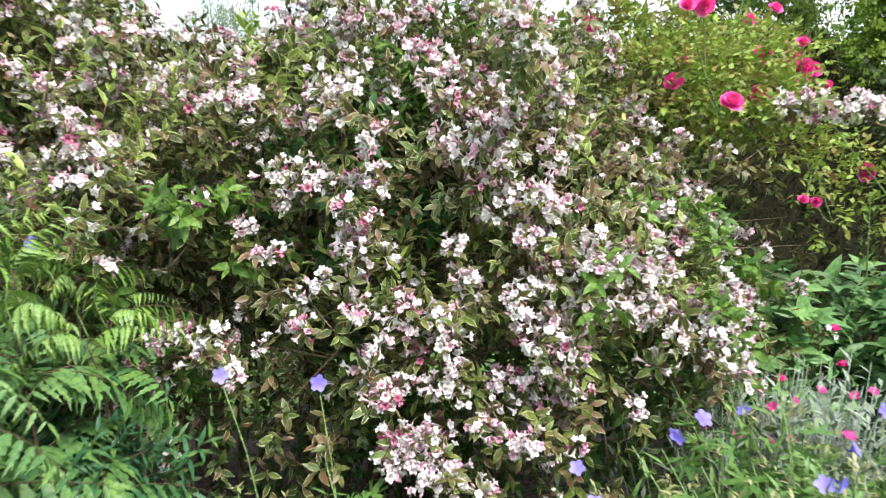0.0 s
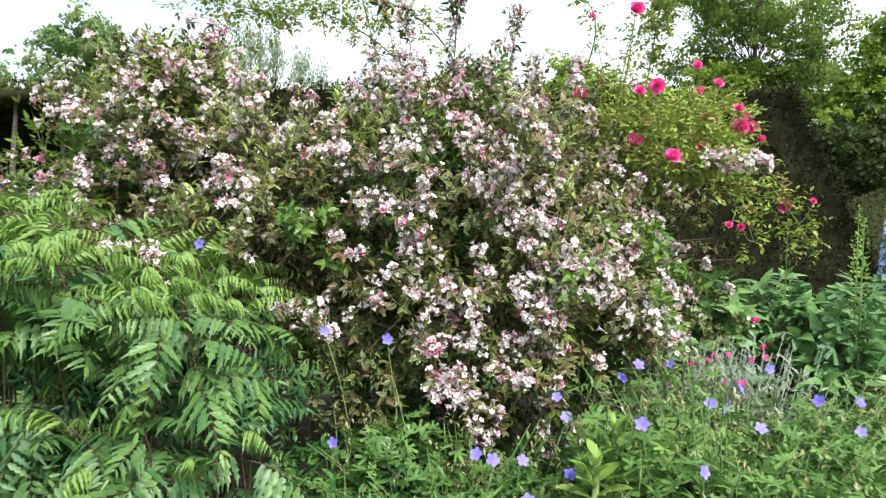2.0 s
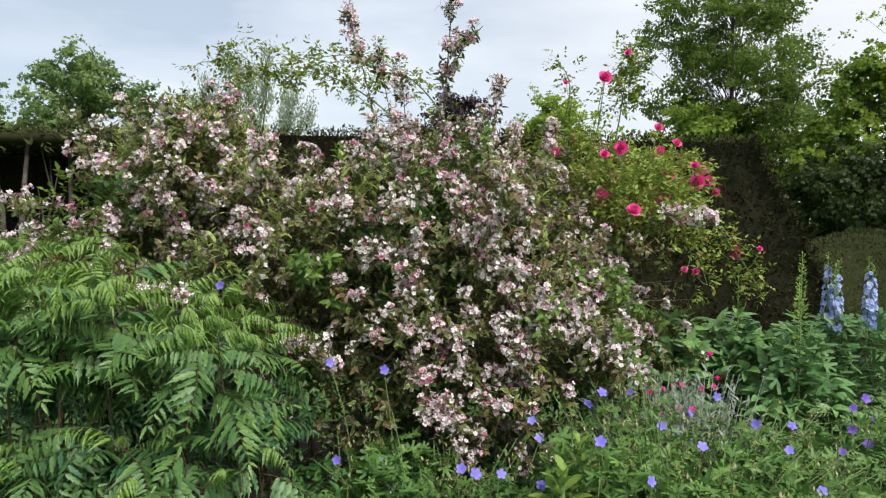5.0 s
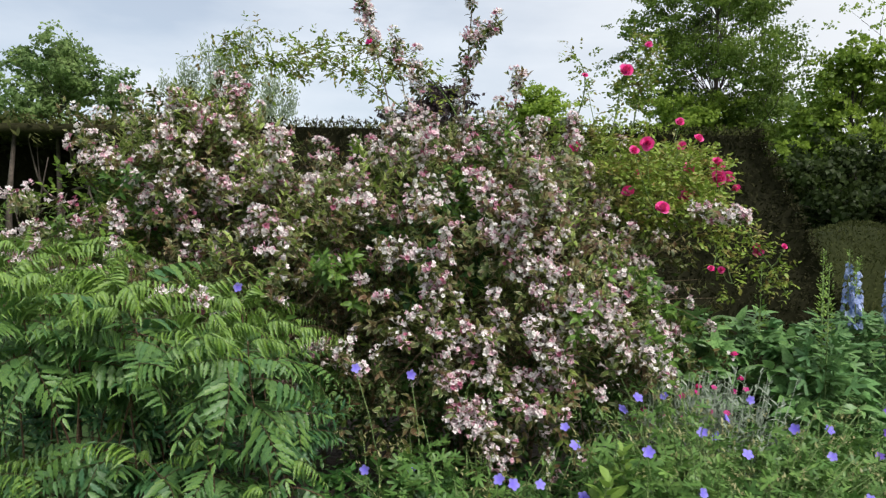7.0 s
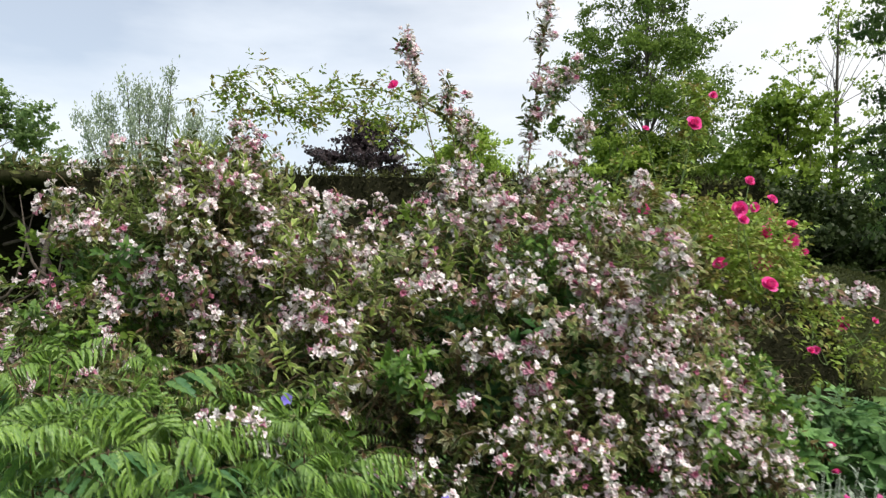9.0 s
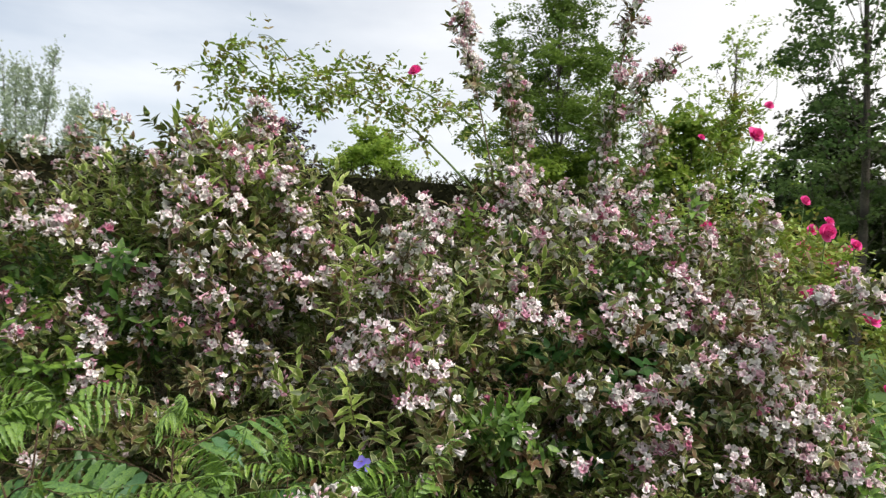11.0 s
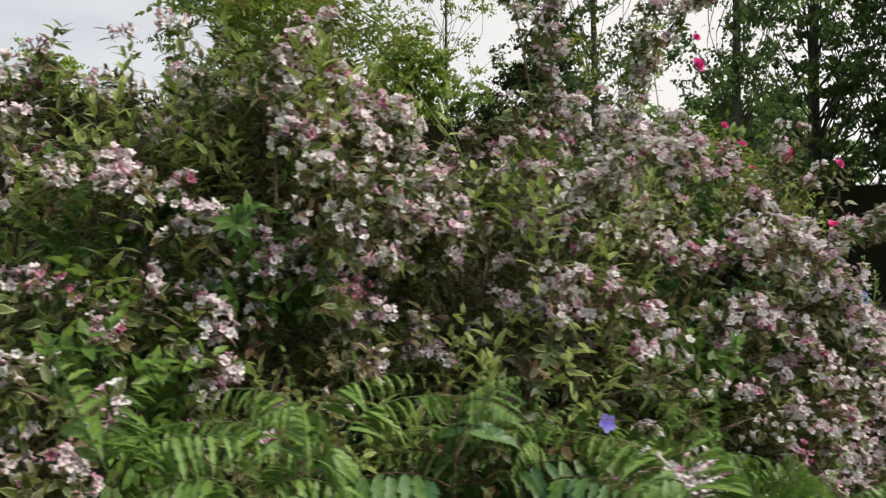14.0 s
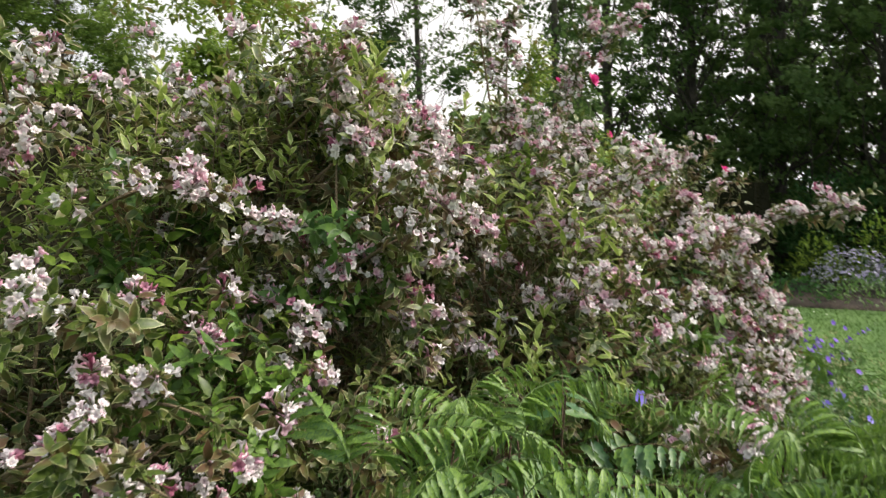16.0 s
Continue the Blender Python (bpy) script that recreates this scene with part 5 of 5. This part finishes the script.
def hollow_hedge(x0, x1, y, z_top):
    """The old hedge seen from its bare side: a thin green roof over grey leaning trunks and dark wood."""
    base = thing("old_yew_hedge", ((x0 + x1) / 2, y, GROUND), "old yew hedge, bare grey trunks below a thin green top", "hedge", kind="structure")
    roof, n = Bag(), int((x1 - x0) * 700)
    at = np.stack([rng.uniform(x0, x1, n), y + rng.uniform(-0.25, 0.9, n), z_top - 0.22 * rng.random(n) ** 2], -1)
    d = unit(rng.normal(size=(n, 3)) + (0, -0.5, 0.5))
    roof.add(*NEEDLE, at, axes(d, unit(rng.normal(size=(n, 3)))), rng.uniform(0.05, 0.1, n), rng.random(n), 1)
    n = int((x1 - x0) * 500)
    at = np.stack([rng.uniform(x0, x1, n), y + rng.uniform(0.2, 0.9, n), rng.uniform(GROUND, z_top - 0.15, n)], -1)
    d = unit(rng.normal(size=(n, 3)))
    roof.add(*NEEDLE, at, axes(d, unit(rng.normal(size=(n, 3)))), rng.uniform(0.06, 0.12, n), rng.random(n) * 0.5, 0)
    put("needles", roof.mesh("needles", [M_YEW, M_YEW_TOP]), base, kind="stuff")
    v = np.array([(x, y + 0.95 + dy, z) for dy in (0, 0.25) for x in (x0, x1) for z in (GROUND - 0.02, z_top - 0.05)], float)
    body = Bag()
    body.raw(v, np.array([(0, 2, 3), (0, 3, 1), (4, 7, 6), (4, 5, 7), (1, 3, 7), (1, 7, 5), (0, 1, 5), (0, 5, 4), (2, 6, 7), (2, 7, 3)]))
    v2 = np.array([(x, y + dy, z) for dy in (-0.15, 0.95) for x in (x0, x1) for z in (z_top - 0.14, z_top - 0.06)], float)
    body.raw(v2, np.array([(0, 2, 3), (0, 3, 1), (4, 7, 6), (4, 5, 7), (1, 3, 7), (1, 7, 5), (0, 4, 6), (0, 6, 2)]))
    put("hedge_body", body.mesh("hedge_body", [M_YEW]), base)
    x = x0 + 0.2
    while x < x1 - 0.1:
        foot = np.array((x, y + rng.uniform(-0.05, 0.35), GROUND))
        bag = Bag()
        lean = rng.normal() * 0.22
        bag.tube(curve([foot, foot + (lean, 0.05, 0.6), foot + (-lean * 0.4, -0.05, 1.3), foot + (lean * 0.6, 0, z_top - GROUND - 0.12)], 6), rng.uniform(0.03, 0.055), 0.018, 6)
        for j in range(7):
            h = rng.uniform(0.3, 1.8)
            s = rng.choice([-1, 1]) * rng.uniform(0.5, 1.4)
            tip = min(h + rng.uniform(0.3, 0.9), z_top - 0.3)
            bag.tube(curve([foot + (lean * 0.4, 0, h), foot + (s * 0.18, -0.12, h + 0.1 + 0.1 * rng.random()), foot + (s * 0.32, -0.14 + rng.normal() * 0.08, tip)], 5), rng.uniform(0.010, 0.022), 0.004, 4)
        put("trunk", bag.mesh("trunk", [M_GREY_WOOD], True), base)
        x += rng.uniform(0.22, 0.4)


def dome_topiary(x, y, r, h):
    base = thing("dome_topiary", (x, y, GROUND), "clipped evergreen dome, dull green with a fuzzy surface", "topiary")
    body, leaf = Bag(), Bag()
    n = 13000
    d = unit(rng.normal(size=(n, 3)))
    d[:, 2] = np.abs(d[:, 2])
    bump = 1 + 0.02 * np.sin(d[:, 0] * 9) * np.sin(d[:, 1] * 8)
    at = np.array((x, y, GROUND)) + d * (r, r, h) * bump[:, None]
    leaf.add(*NEEDLE, at, axes(unit(d + rng.normal(size=d.shape) * 0.6), unit(rng.normal(size=d.shape))), rng.uniform(0.035, 0.065, n), rng.random(n), 0)
    rows, cols = 14, 36
    v = [(x + 0.98 * r * math.cos(2 * math.pi * j / cols) * math.cos(math.pi / 2 * i / rows), y + 0.98 * r * math.sin(2 * math.pi * j / cols) * math.cos(math.pi / 2 * i / rows), GROUND + 0.98 * h * math.sin(math.pi / 2 * i / rows)) for i in range(rows + 1) for j in range(cols)]
    f = []
    for i in range(rows):
        for j in range(cols):
            a, b = i * cols + j, i * cols + (j + 1) % cols
            f += [(a, b, b + cols), (a, b + cols, a + cols)]
    body.raw(np.array(v), np.array(f), 0.0)
    put("body", body.mesh("body", [M_DOME], True), base)
    put("needles", leaf.mesh("needles", [M_DOME]), base, kind="stuff")


# ---- trees ----
def tree(name, x, y, height, width, crown_from, clumps, leaves, size, mat, label, lean=0.0, clump_r=0.9, trunk_r=0.16, slim=1.0, seed=0):
    """Trunk, limbs and a crown of many small leaves in uneven clumps with gaps."""
    r = np.random.default_rng(seed + 500)
    base = thing(name, (x, y, GROUND), label, "tree")
    foot, top = np.array((x, y, GROUND)), np.array((x + lean, y, GROUND + height * 0.95))
    trunk = Bag()
    line = curve([foot, foot * 0.6 + top * 0.4 + (r.normal() * 0.3, 0, 0), top], 8)
    trunk.tube(line, trunk_r, trunk_r * 0.15, 7)
    stem = put("trunk", trunk.mesh("trunk", [M_BARK], True), base)
    u = crown_from + (1 - crown_from) * r.random(clumps) ** 0.85
    a = r.uniform(0, 2 * np.pi, clumps)
    span = np.sin(np.pi * (0.12 + 0.86 * (u - crown_from) / (1 - crown_from))) ** 0.7
    bough = r.uniform(0.7, 1.2, clumps) + 0.2 * np.sin(3 * a + seed)
    dist = width / 2 * span * np.sqrt(r.uniform(0.08, 1, clumps)) * slim * bough
    spine = np.array([line[min(len(line) - 1, int(k * (len(line) - 1)))] for k in u])
    at = np.stack([spine[:, 0] + np.cos(a) * dist, spine[:, 1] + np.sin(a) * dist, GROUND + u * height], -1)
    for i in range(clumps):
        back = 0.02 + 0.05 * r.random() if trunk_r < 0.12 else 0.04 + 0.12 * r.random()
        k = max(2, int((u[i] - back) * (len(line) - 1)))
        s = line[min(k, len(line) - 1)]
        bend = 0.13 * np.linalg.norm(at[i] - s)
        mid = (s + at[i]) / 2 + r.normal(size=3) * bend + (0, 0, -0.6 * bend)
        limb = Bag()
        limb.tube(curve([s, mid, at[i]], 4), trunk_r * 0.2 * (1.1 - u[i] * 0.7) * (0.55 if trunk_r < 0.12 else 1), 0.005, 4)
        put("limb", limb.mesh("limb", [M_BARK], True), stem)
    crown = Bag()
    for i in range(clumps):
        each = int(leaves * 2.2 / clumps * (1.6 - 1.15 * u[i]))
        rad = clump_r * r.uniform(0.55, 1.25)
        # small sprays within each clump, thinning out towards its edge
        few = max(4, each // 28)
        heart = r.normal(size=(few, 3)) * 0.52
        k = r.integers(0, few, each)
        d = heart[k] + r.normal(size=(each, 3)) * (0.17, 0.17, 0.10) - UP * 0.05
        tilt = r.normal(size=2) * 0.35
        p = at[i] + rad * np.stack([d[:, 0], d[:, 1], 0.55 * d[:, 2] + tilt[0] * d[:, 0] + tilt[1] * d[:, 1]], -1)
        way = unit(r.normal(size=d.shape) + d * 0.6 - UP * 0.2)
        # tint rises with height in a clump: lit top, shaded underside in colour
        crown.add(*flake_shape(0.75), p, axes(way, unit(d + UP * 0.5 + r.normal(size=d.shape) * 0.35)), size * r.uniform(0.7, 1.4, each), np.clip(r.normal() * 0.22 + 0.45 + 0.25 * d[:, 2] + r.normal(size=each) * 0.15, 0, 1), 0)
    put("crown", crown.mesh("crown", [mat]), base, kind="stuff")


def willow(x, y, height, spread):
    """Many-stemmed pale willow: upright plumes of fine leaves on fanning stems."""
    r = np.random.default_rng(77)
    base = thing("willow_tree", (x, y, GROUND), "pale grey-green feathery willow far away", "tree")
    crown = Bag()
    for i in range(11):
        side = -1 + 2 * (i + 0.5) / 11 + r.normal() * 0.06
        top = np.array((x + side * spread / 2, y + r.normal() * 0.8, GROUND + height * (1 - 0.28 * abs(side) ** 1.5 - 0.16 * r.random())))
        line = curve([(x + side * 0.5, y, GROUND), (x + side * spread * 0.28, y, GROUND + height * 0.4), top], 10)
        stem = Bag()
        stem.tube(line, 0.14, 0.012, 5)
        put("trunk", stem.mesh("trunk", [M_BARK], True), base)
        for k in range(16):
            u = 0.3 + 0.7 * (k + r.random()) / 16
            c = line[min(len(line) - 1, int(u * (len(line) - 1)))] + r.normal(size=3) * (0.42 * (1.25 - u), 0.4, 0.2)
            n = 100
            d = r.normal(size=(n, 3)) * (0.26, 0.26, 0.62) * (1.25 - 0.55 * u)
            way = unit(UP + r.normal(size=(n, 3)) * 0.45)
            # each tuft is tinted paler upwards: light from above put into leaf colour
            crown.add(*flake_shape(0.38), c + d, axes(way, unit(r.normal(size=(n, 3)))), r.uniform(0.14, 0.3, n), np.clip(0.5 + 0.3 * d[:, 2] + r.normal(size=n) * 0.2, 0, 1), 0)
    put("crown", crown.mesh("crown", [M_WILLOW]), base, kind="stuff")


def mound(name, x, y, r, h, leaf_mat, count, size, label, petal=None, share=0.3):
    """A low border plant far off, its leaves and flowers in one rounded mass."""
    base = thing(name, (x, y, GROUND), label, "plant")
    bag = Bag()
    at, out = shell([(x, y, GROUND + h * 0.35, r, r, h * 0.65)], count, 0.5, 0.0, 0.2, low=-0.2)
    bag.add(*leaf_shape(0.4), at, axes(unit(out + rng.normal(size=at.shape) * 0.6 + UP * 0.3), unit(UP + rng.normal(size=at.shape) * 0.4)), rng.uniform(0.6, 1.2, count) * size, rng.random(count), 0)
    put("foliage", bag.mesh("foliage", [leaf_mat]), base, kind="stuff")
    if petal:
        n = int(count * share)
        at, out = shell([(x, y, GROUND + h * 0.45, r, r, h * 0.66)], n, 0.95, 0.0, 0.2, low=0.1)
        fl = Bag()
        t3 = axes(unit(out + rng.normal(size=at.shape) * 0.4), np.broadcast_to(UP, at.shape))
        fl.add(*corolla_shape(5, 0.3, 0.6, 0.2, 0.4), at, np.stack([t3[:, :, 0], t3[:, :, 2], t3[:, :, 1]], -1), rng.uniform(0.03, 0.05, n), rng.random(n), 0)
        put("bloom", fl.mesh("bloom", [petal]), base, kind="stuff")


def lawn_grass():
    """Short mown blades on the lawn between the beds."""
    n = 16000
    bag = Bag()
    at = np.stack([rng.uniform(3.9, 8.2, n), rng.uniform(0.2, 4.2, n), np.full(n, GROUND - 0.005)], -1)
    d = unit(rng.normal(size=(n, 3)) * (1, 1, 0.1) + UP * 1.2)
    bag.add(*flake_shape(0.12), at, axes(d, unit(rng.normal(size=(n, 3)))), rng.uniform(0.03, 0.07, n), rng.random(n), 0)
    m = 9000
    at = np.stack([rng.uniform(-3.6, -1.75, m), rng.uniform(0.9, 3.0, m), np.full(m, GROUND - 0.005)], -1)
    at = at[np.hypot((at[:, 0] - 0.50) / 2.40, (at[:, 1] - 2.35) / 1.75) > 0.98]
    d = unit(rng.normal(size=at.shape) * (1, 1, 0.1) + UP * 1.2)
    bag.add(*flake_shape(0.12), at, axes(d, unit(rng.normal(size=at.shape))), rng.uniform(0.025, 0.055, len(at)), rng.random(len(at)), 0)
    tagged(put("lawn_grass", bag.mesh("lawn_grass", [M_GRASS])), "short mown grass blades of the lawn", "grass", kind="stuff")
    dots = Bag()
    at = np.stack([np.where(np.arange(60) < 42, rng.uniform(4.2, 8.0, 60), rng.uniform(-2.9, -2.2, 60)), rng.uniform(0.6, 3.8, 60) * np.where(np.arange(60) < 42, 1, 0.2) + np.where(np.arange(60) < 42, 0, 1.25), np.full(60, GROUND + 0.045)], -1)
    dots.add(*corolla_shape(8, 0.2, 0.8, 0.1, 0.4), at, upright(unit(rng.normal(size=(60, 3)) * 0.2 + UP)), 0.022, rng.random(60), 0)
    tagged(put("lawn_daisies", dots.mesh("lawn_daisies", [M_CREAM])), "small white daisies scattered in the lawn", "flowers", kind="stuff")


# ---- the place ----
ground_sheet()
soil_bed("flower_bed", 0.50, 2.35, 2.40, 1.75, "dark soil bed under the shrubs and border plants")
soil_bed("far_flower_bed", 9.6, 2.6, 1.6, 2.6, "distant soil bed beyond the lawn")
weigela()
dark_shrub()
climber()
rose_bush()
sorbaria()
geraniums()
campion()
peony()
delphiniums()
rosette(0.325, 1.1, 0.74, 0.125, "rosettes in the bed")
rosette(0.31, 1.02, 0.60, 0.125, "rosettes in the bed")
rosette(0.40, 1.22, 0.80, 0.10, "rosettes in the bed")
lawn_grass()
ground_cover()
leafy_perennial()

yew_block("clipped_yew_hedge", (-2.9, 5.25), (3.78, 6.6), (-2.9, 5.4, 2.40), (2.66, 6.4, 2.40), "dark clipped yew hedge with a sloping end", 56000)
hollow_hedge(-9.0, -2.9, 5.6, 2.45)
dome_topiary(5.45, 8.5, 1.32, 1.47)
yew_block("low_yew_hedge", (9.2, 3.7), (10.4, 9.0), (9.3, 3.8, 1.92), (10.3, 8.9, 1.92), "clipped yew hedge beyond the lawn", 5000, bare=(1, 2))
# added shrubs: their dark leaves stand for the shadow below the conifers
mound("dark_shrub", 11.0, 2.9, 0.95, 1.75, M_PLAIN, 2200, 0.10, "added dark shrub filling the shaded gap under the conifers")
mound("dark_shrub", 11.2, 1.2, 1.0, 1.65, M_PLAIN, 2200, 0.10, "added dark shrub filling the shaded gap under the conifers")
mound("dark_shrub", 11.3, -0.5, 1.0, 1.7, M_PLAIN, 2000, 0.10, "added dark shrub filling the shaded gap under the conifers")
mound("leafy_shrub", 9.5, 2.95, 0.40, 0.85, M_TREE_LIGHT, 500, 0.08, "rounded bright green shrub in the far bed")
mound("leafy_shrub", 9.9, 2.1, 0.55, 1.15, M_TREE_LIGHT, 700, 0.08, "taller bright green shrub in the far bed")
mound("catmint", 9.2, 2.45, 0.55, 0.62, M_SILVER, 600, 0.06, "grey-green mound with mauve flowers in the far bed", M_MAUVE, 0.6)
mound("catmint", 9.4, 1.6, 0.55, 0.62, M_SILVER, 600, 0.06, "grey-green mound with mauve flowers in the far bed", M_MAUVE, 0.6)
mound("leafy_shrub", 8.5, 3.1, 0.55, 0.34, M_GROUNDCOVER, 600, 0.06, "low green leafy clump at the lawn edge")
mound("leafy_shrub", 8.5, 2.1, 0.65, 0.38, M_GERANIUM, 700, 0.06, "low green leafy clump at the lawn edge")
mound("leafy_shrub", 8.6, 1.2, 0.6, 0.36, M_GROUNDCOVER, 600, 0.06, "low green leafy clump at the lawn edge")

tree("ash_tree", -13.0, 25.0, 7.4, 5.2, 0.26, 80, 15000, 0.13, M_TREE_FAR, "rounded green tree far behind the hedge", seed=1, clump_r=0.75)
tree("ash_tree", -19.0, 27.0, 6.6, 5.0, 0.26, 70, 11000, 0.15, M_TREE_FAR, "rounded green tree far behind the hedge", seed=2, clump_r=0.8)
willow(-12.5, 44.0, 13.6, 8.6)
tree("copper_tree", 0.6, 48.0, 10.5, 6.5, 0.3, 40, 9000, 0.22, M_PURPLE, "dark purple copper-leaved tree far away", seed=4, clump_r=1.1)
tree("green_tree", 6.0, 44.0, 9.4, 6.5, 0.3, 40, 9000, 0.2, M_TREE_LIGHT, "rounded light green tree far away", seed=5, clump_r=1.1)
tree("tall_alder", 9.8, 25.0, 13.5, 6.3, 0.08, 200, 36000, 0.105, M_ALDER, "tall open-topped green tree behind the hedge", seed=6, clump_r=0.8)
tree("tall_alder", 15.6, 22.5, 10.5, 6.0, 0.2, 60, 3400, 0.11, M_TREE_LIGHT, "tall thin-crowned tree with bright green leaves", seed=7, clump_r=0.6)
tree("leafy_tree", 8.0, 23.0, 5.6, 5.5, 0.1, 70, 13000, 0.13, M_TREE, "dense green tree behind the hedge", seed=8, clump_r=0.7)
tree("leafy_tree", 12.2, 20.5, 6.6, 4.5, 0.1, 80, 14000, 0.13, M_TREE, "dense yellow-green tree beside the garden", seed=9, clump_r=0.7)
# thickets that fill the dark below the trees, shade given by leaf colour
tree("leafy_tree", 10.6, 17.5, 3.2, 6.5, 0.05, 80, 14000, 0.13, M_SHADED_THICKET, "dense thicket behind the hedge, leaves darkened to stand for shade", seed=12, clump_r=0.7)
tree("leafy_tree", 16.0, 17.5, 4.6, 6.0, 0.05, 60, 10000, 0.14, M_SHADED_THICKET, "dense thicket behind the hedge, leaves darkened to stand for shade", seed=13, clump_r=0.7)
tree("leafy_tree", 14.6, 16.6, 6.6, 5.0, 0.03, 70, 12000, 0.13, M_SHADED_THICKET, "dense evergreen behind the hedge, leaves darkened to stand for shade", seed=14, clump_r=0.7)
tree("slender_tree", 7.7, 9.1, 9.0, 2.6, 0.26, 80, 8200, 0.07, M_TREE_DARK, "slender tree with a bare dark trunk and thin foliage", seed=10, trunk_r=0.10, clump_r=0.5)
tree("slender_tree", 6.9, 5.85, 9.0, 1.9, 0.26, 76, 7600, 0.06, M_TREE_DARK, "slender tree with a bare dark trunk and thin foliage", seed=11, trunk_r=0.09, clump_r=0.45)
for i, (tx, ty, th, tw, tc) in enumerate([(11.7, 5.5, 10.0, 3.0, 0.1), (12.2, 4.0, 10.5, 3.4, 0.01), (12.4, 2.3, 8.6, 3.6, 0.01), (12.6, 0.5, 8.0, 4.0, 0.01), (15.5, 5.0, 11.0, 4.0, 0.1), (12.9, 7.5, 11.0, 3.0, 0.05), (14.2, 2.8, 5.0, 5.0, 0.01)]):
    tree("dark_conifer", tx, ty, th, tw, tc, 130, 9500 - 2000 * (i == 5), 0.095, M_TREE_DARK, "tall dense dark evergreen at the garden's edge", seed=20 + i, clump_r=0.55)
for i, (tx, ty, th, tw) in enumerate([(14.5, 30.0, 7.0, 7.0), (20.0, 24.0, 5.5, 7.0), (24.0, 17.0, 5.0, 7.0), (20.0, 12.5, 4.2, 6.0), (3.0, 36.0, 5.0, 7.0), (-6.0, 38.0, 4.5, 8.0), (-24.0, 32.0, 6.0, 8.0), (-15.0, 27.0, 4.2, 8.0)]):
    tree("leafy_tree", tx, ty, th, tw, 0.05, 60, 3800, 0.26, M_TREE_FAR, "green tree in the far tree line", seed=30 + i, clump_r=0.95)
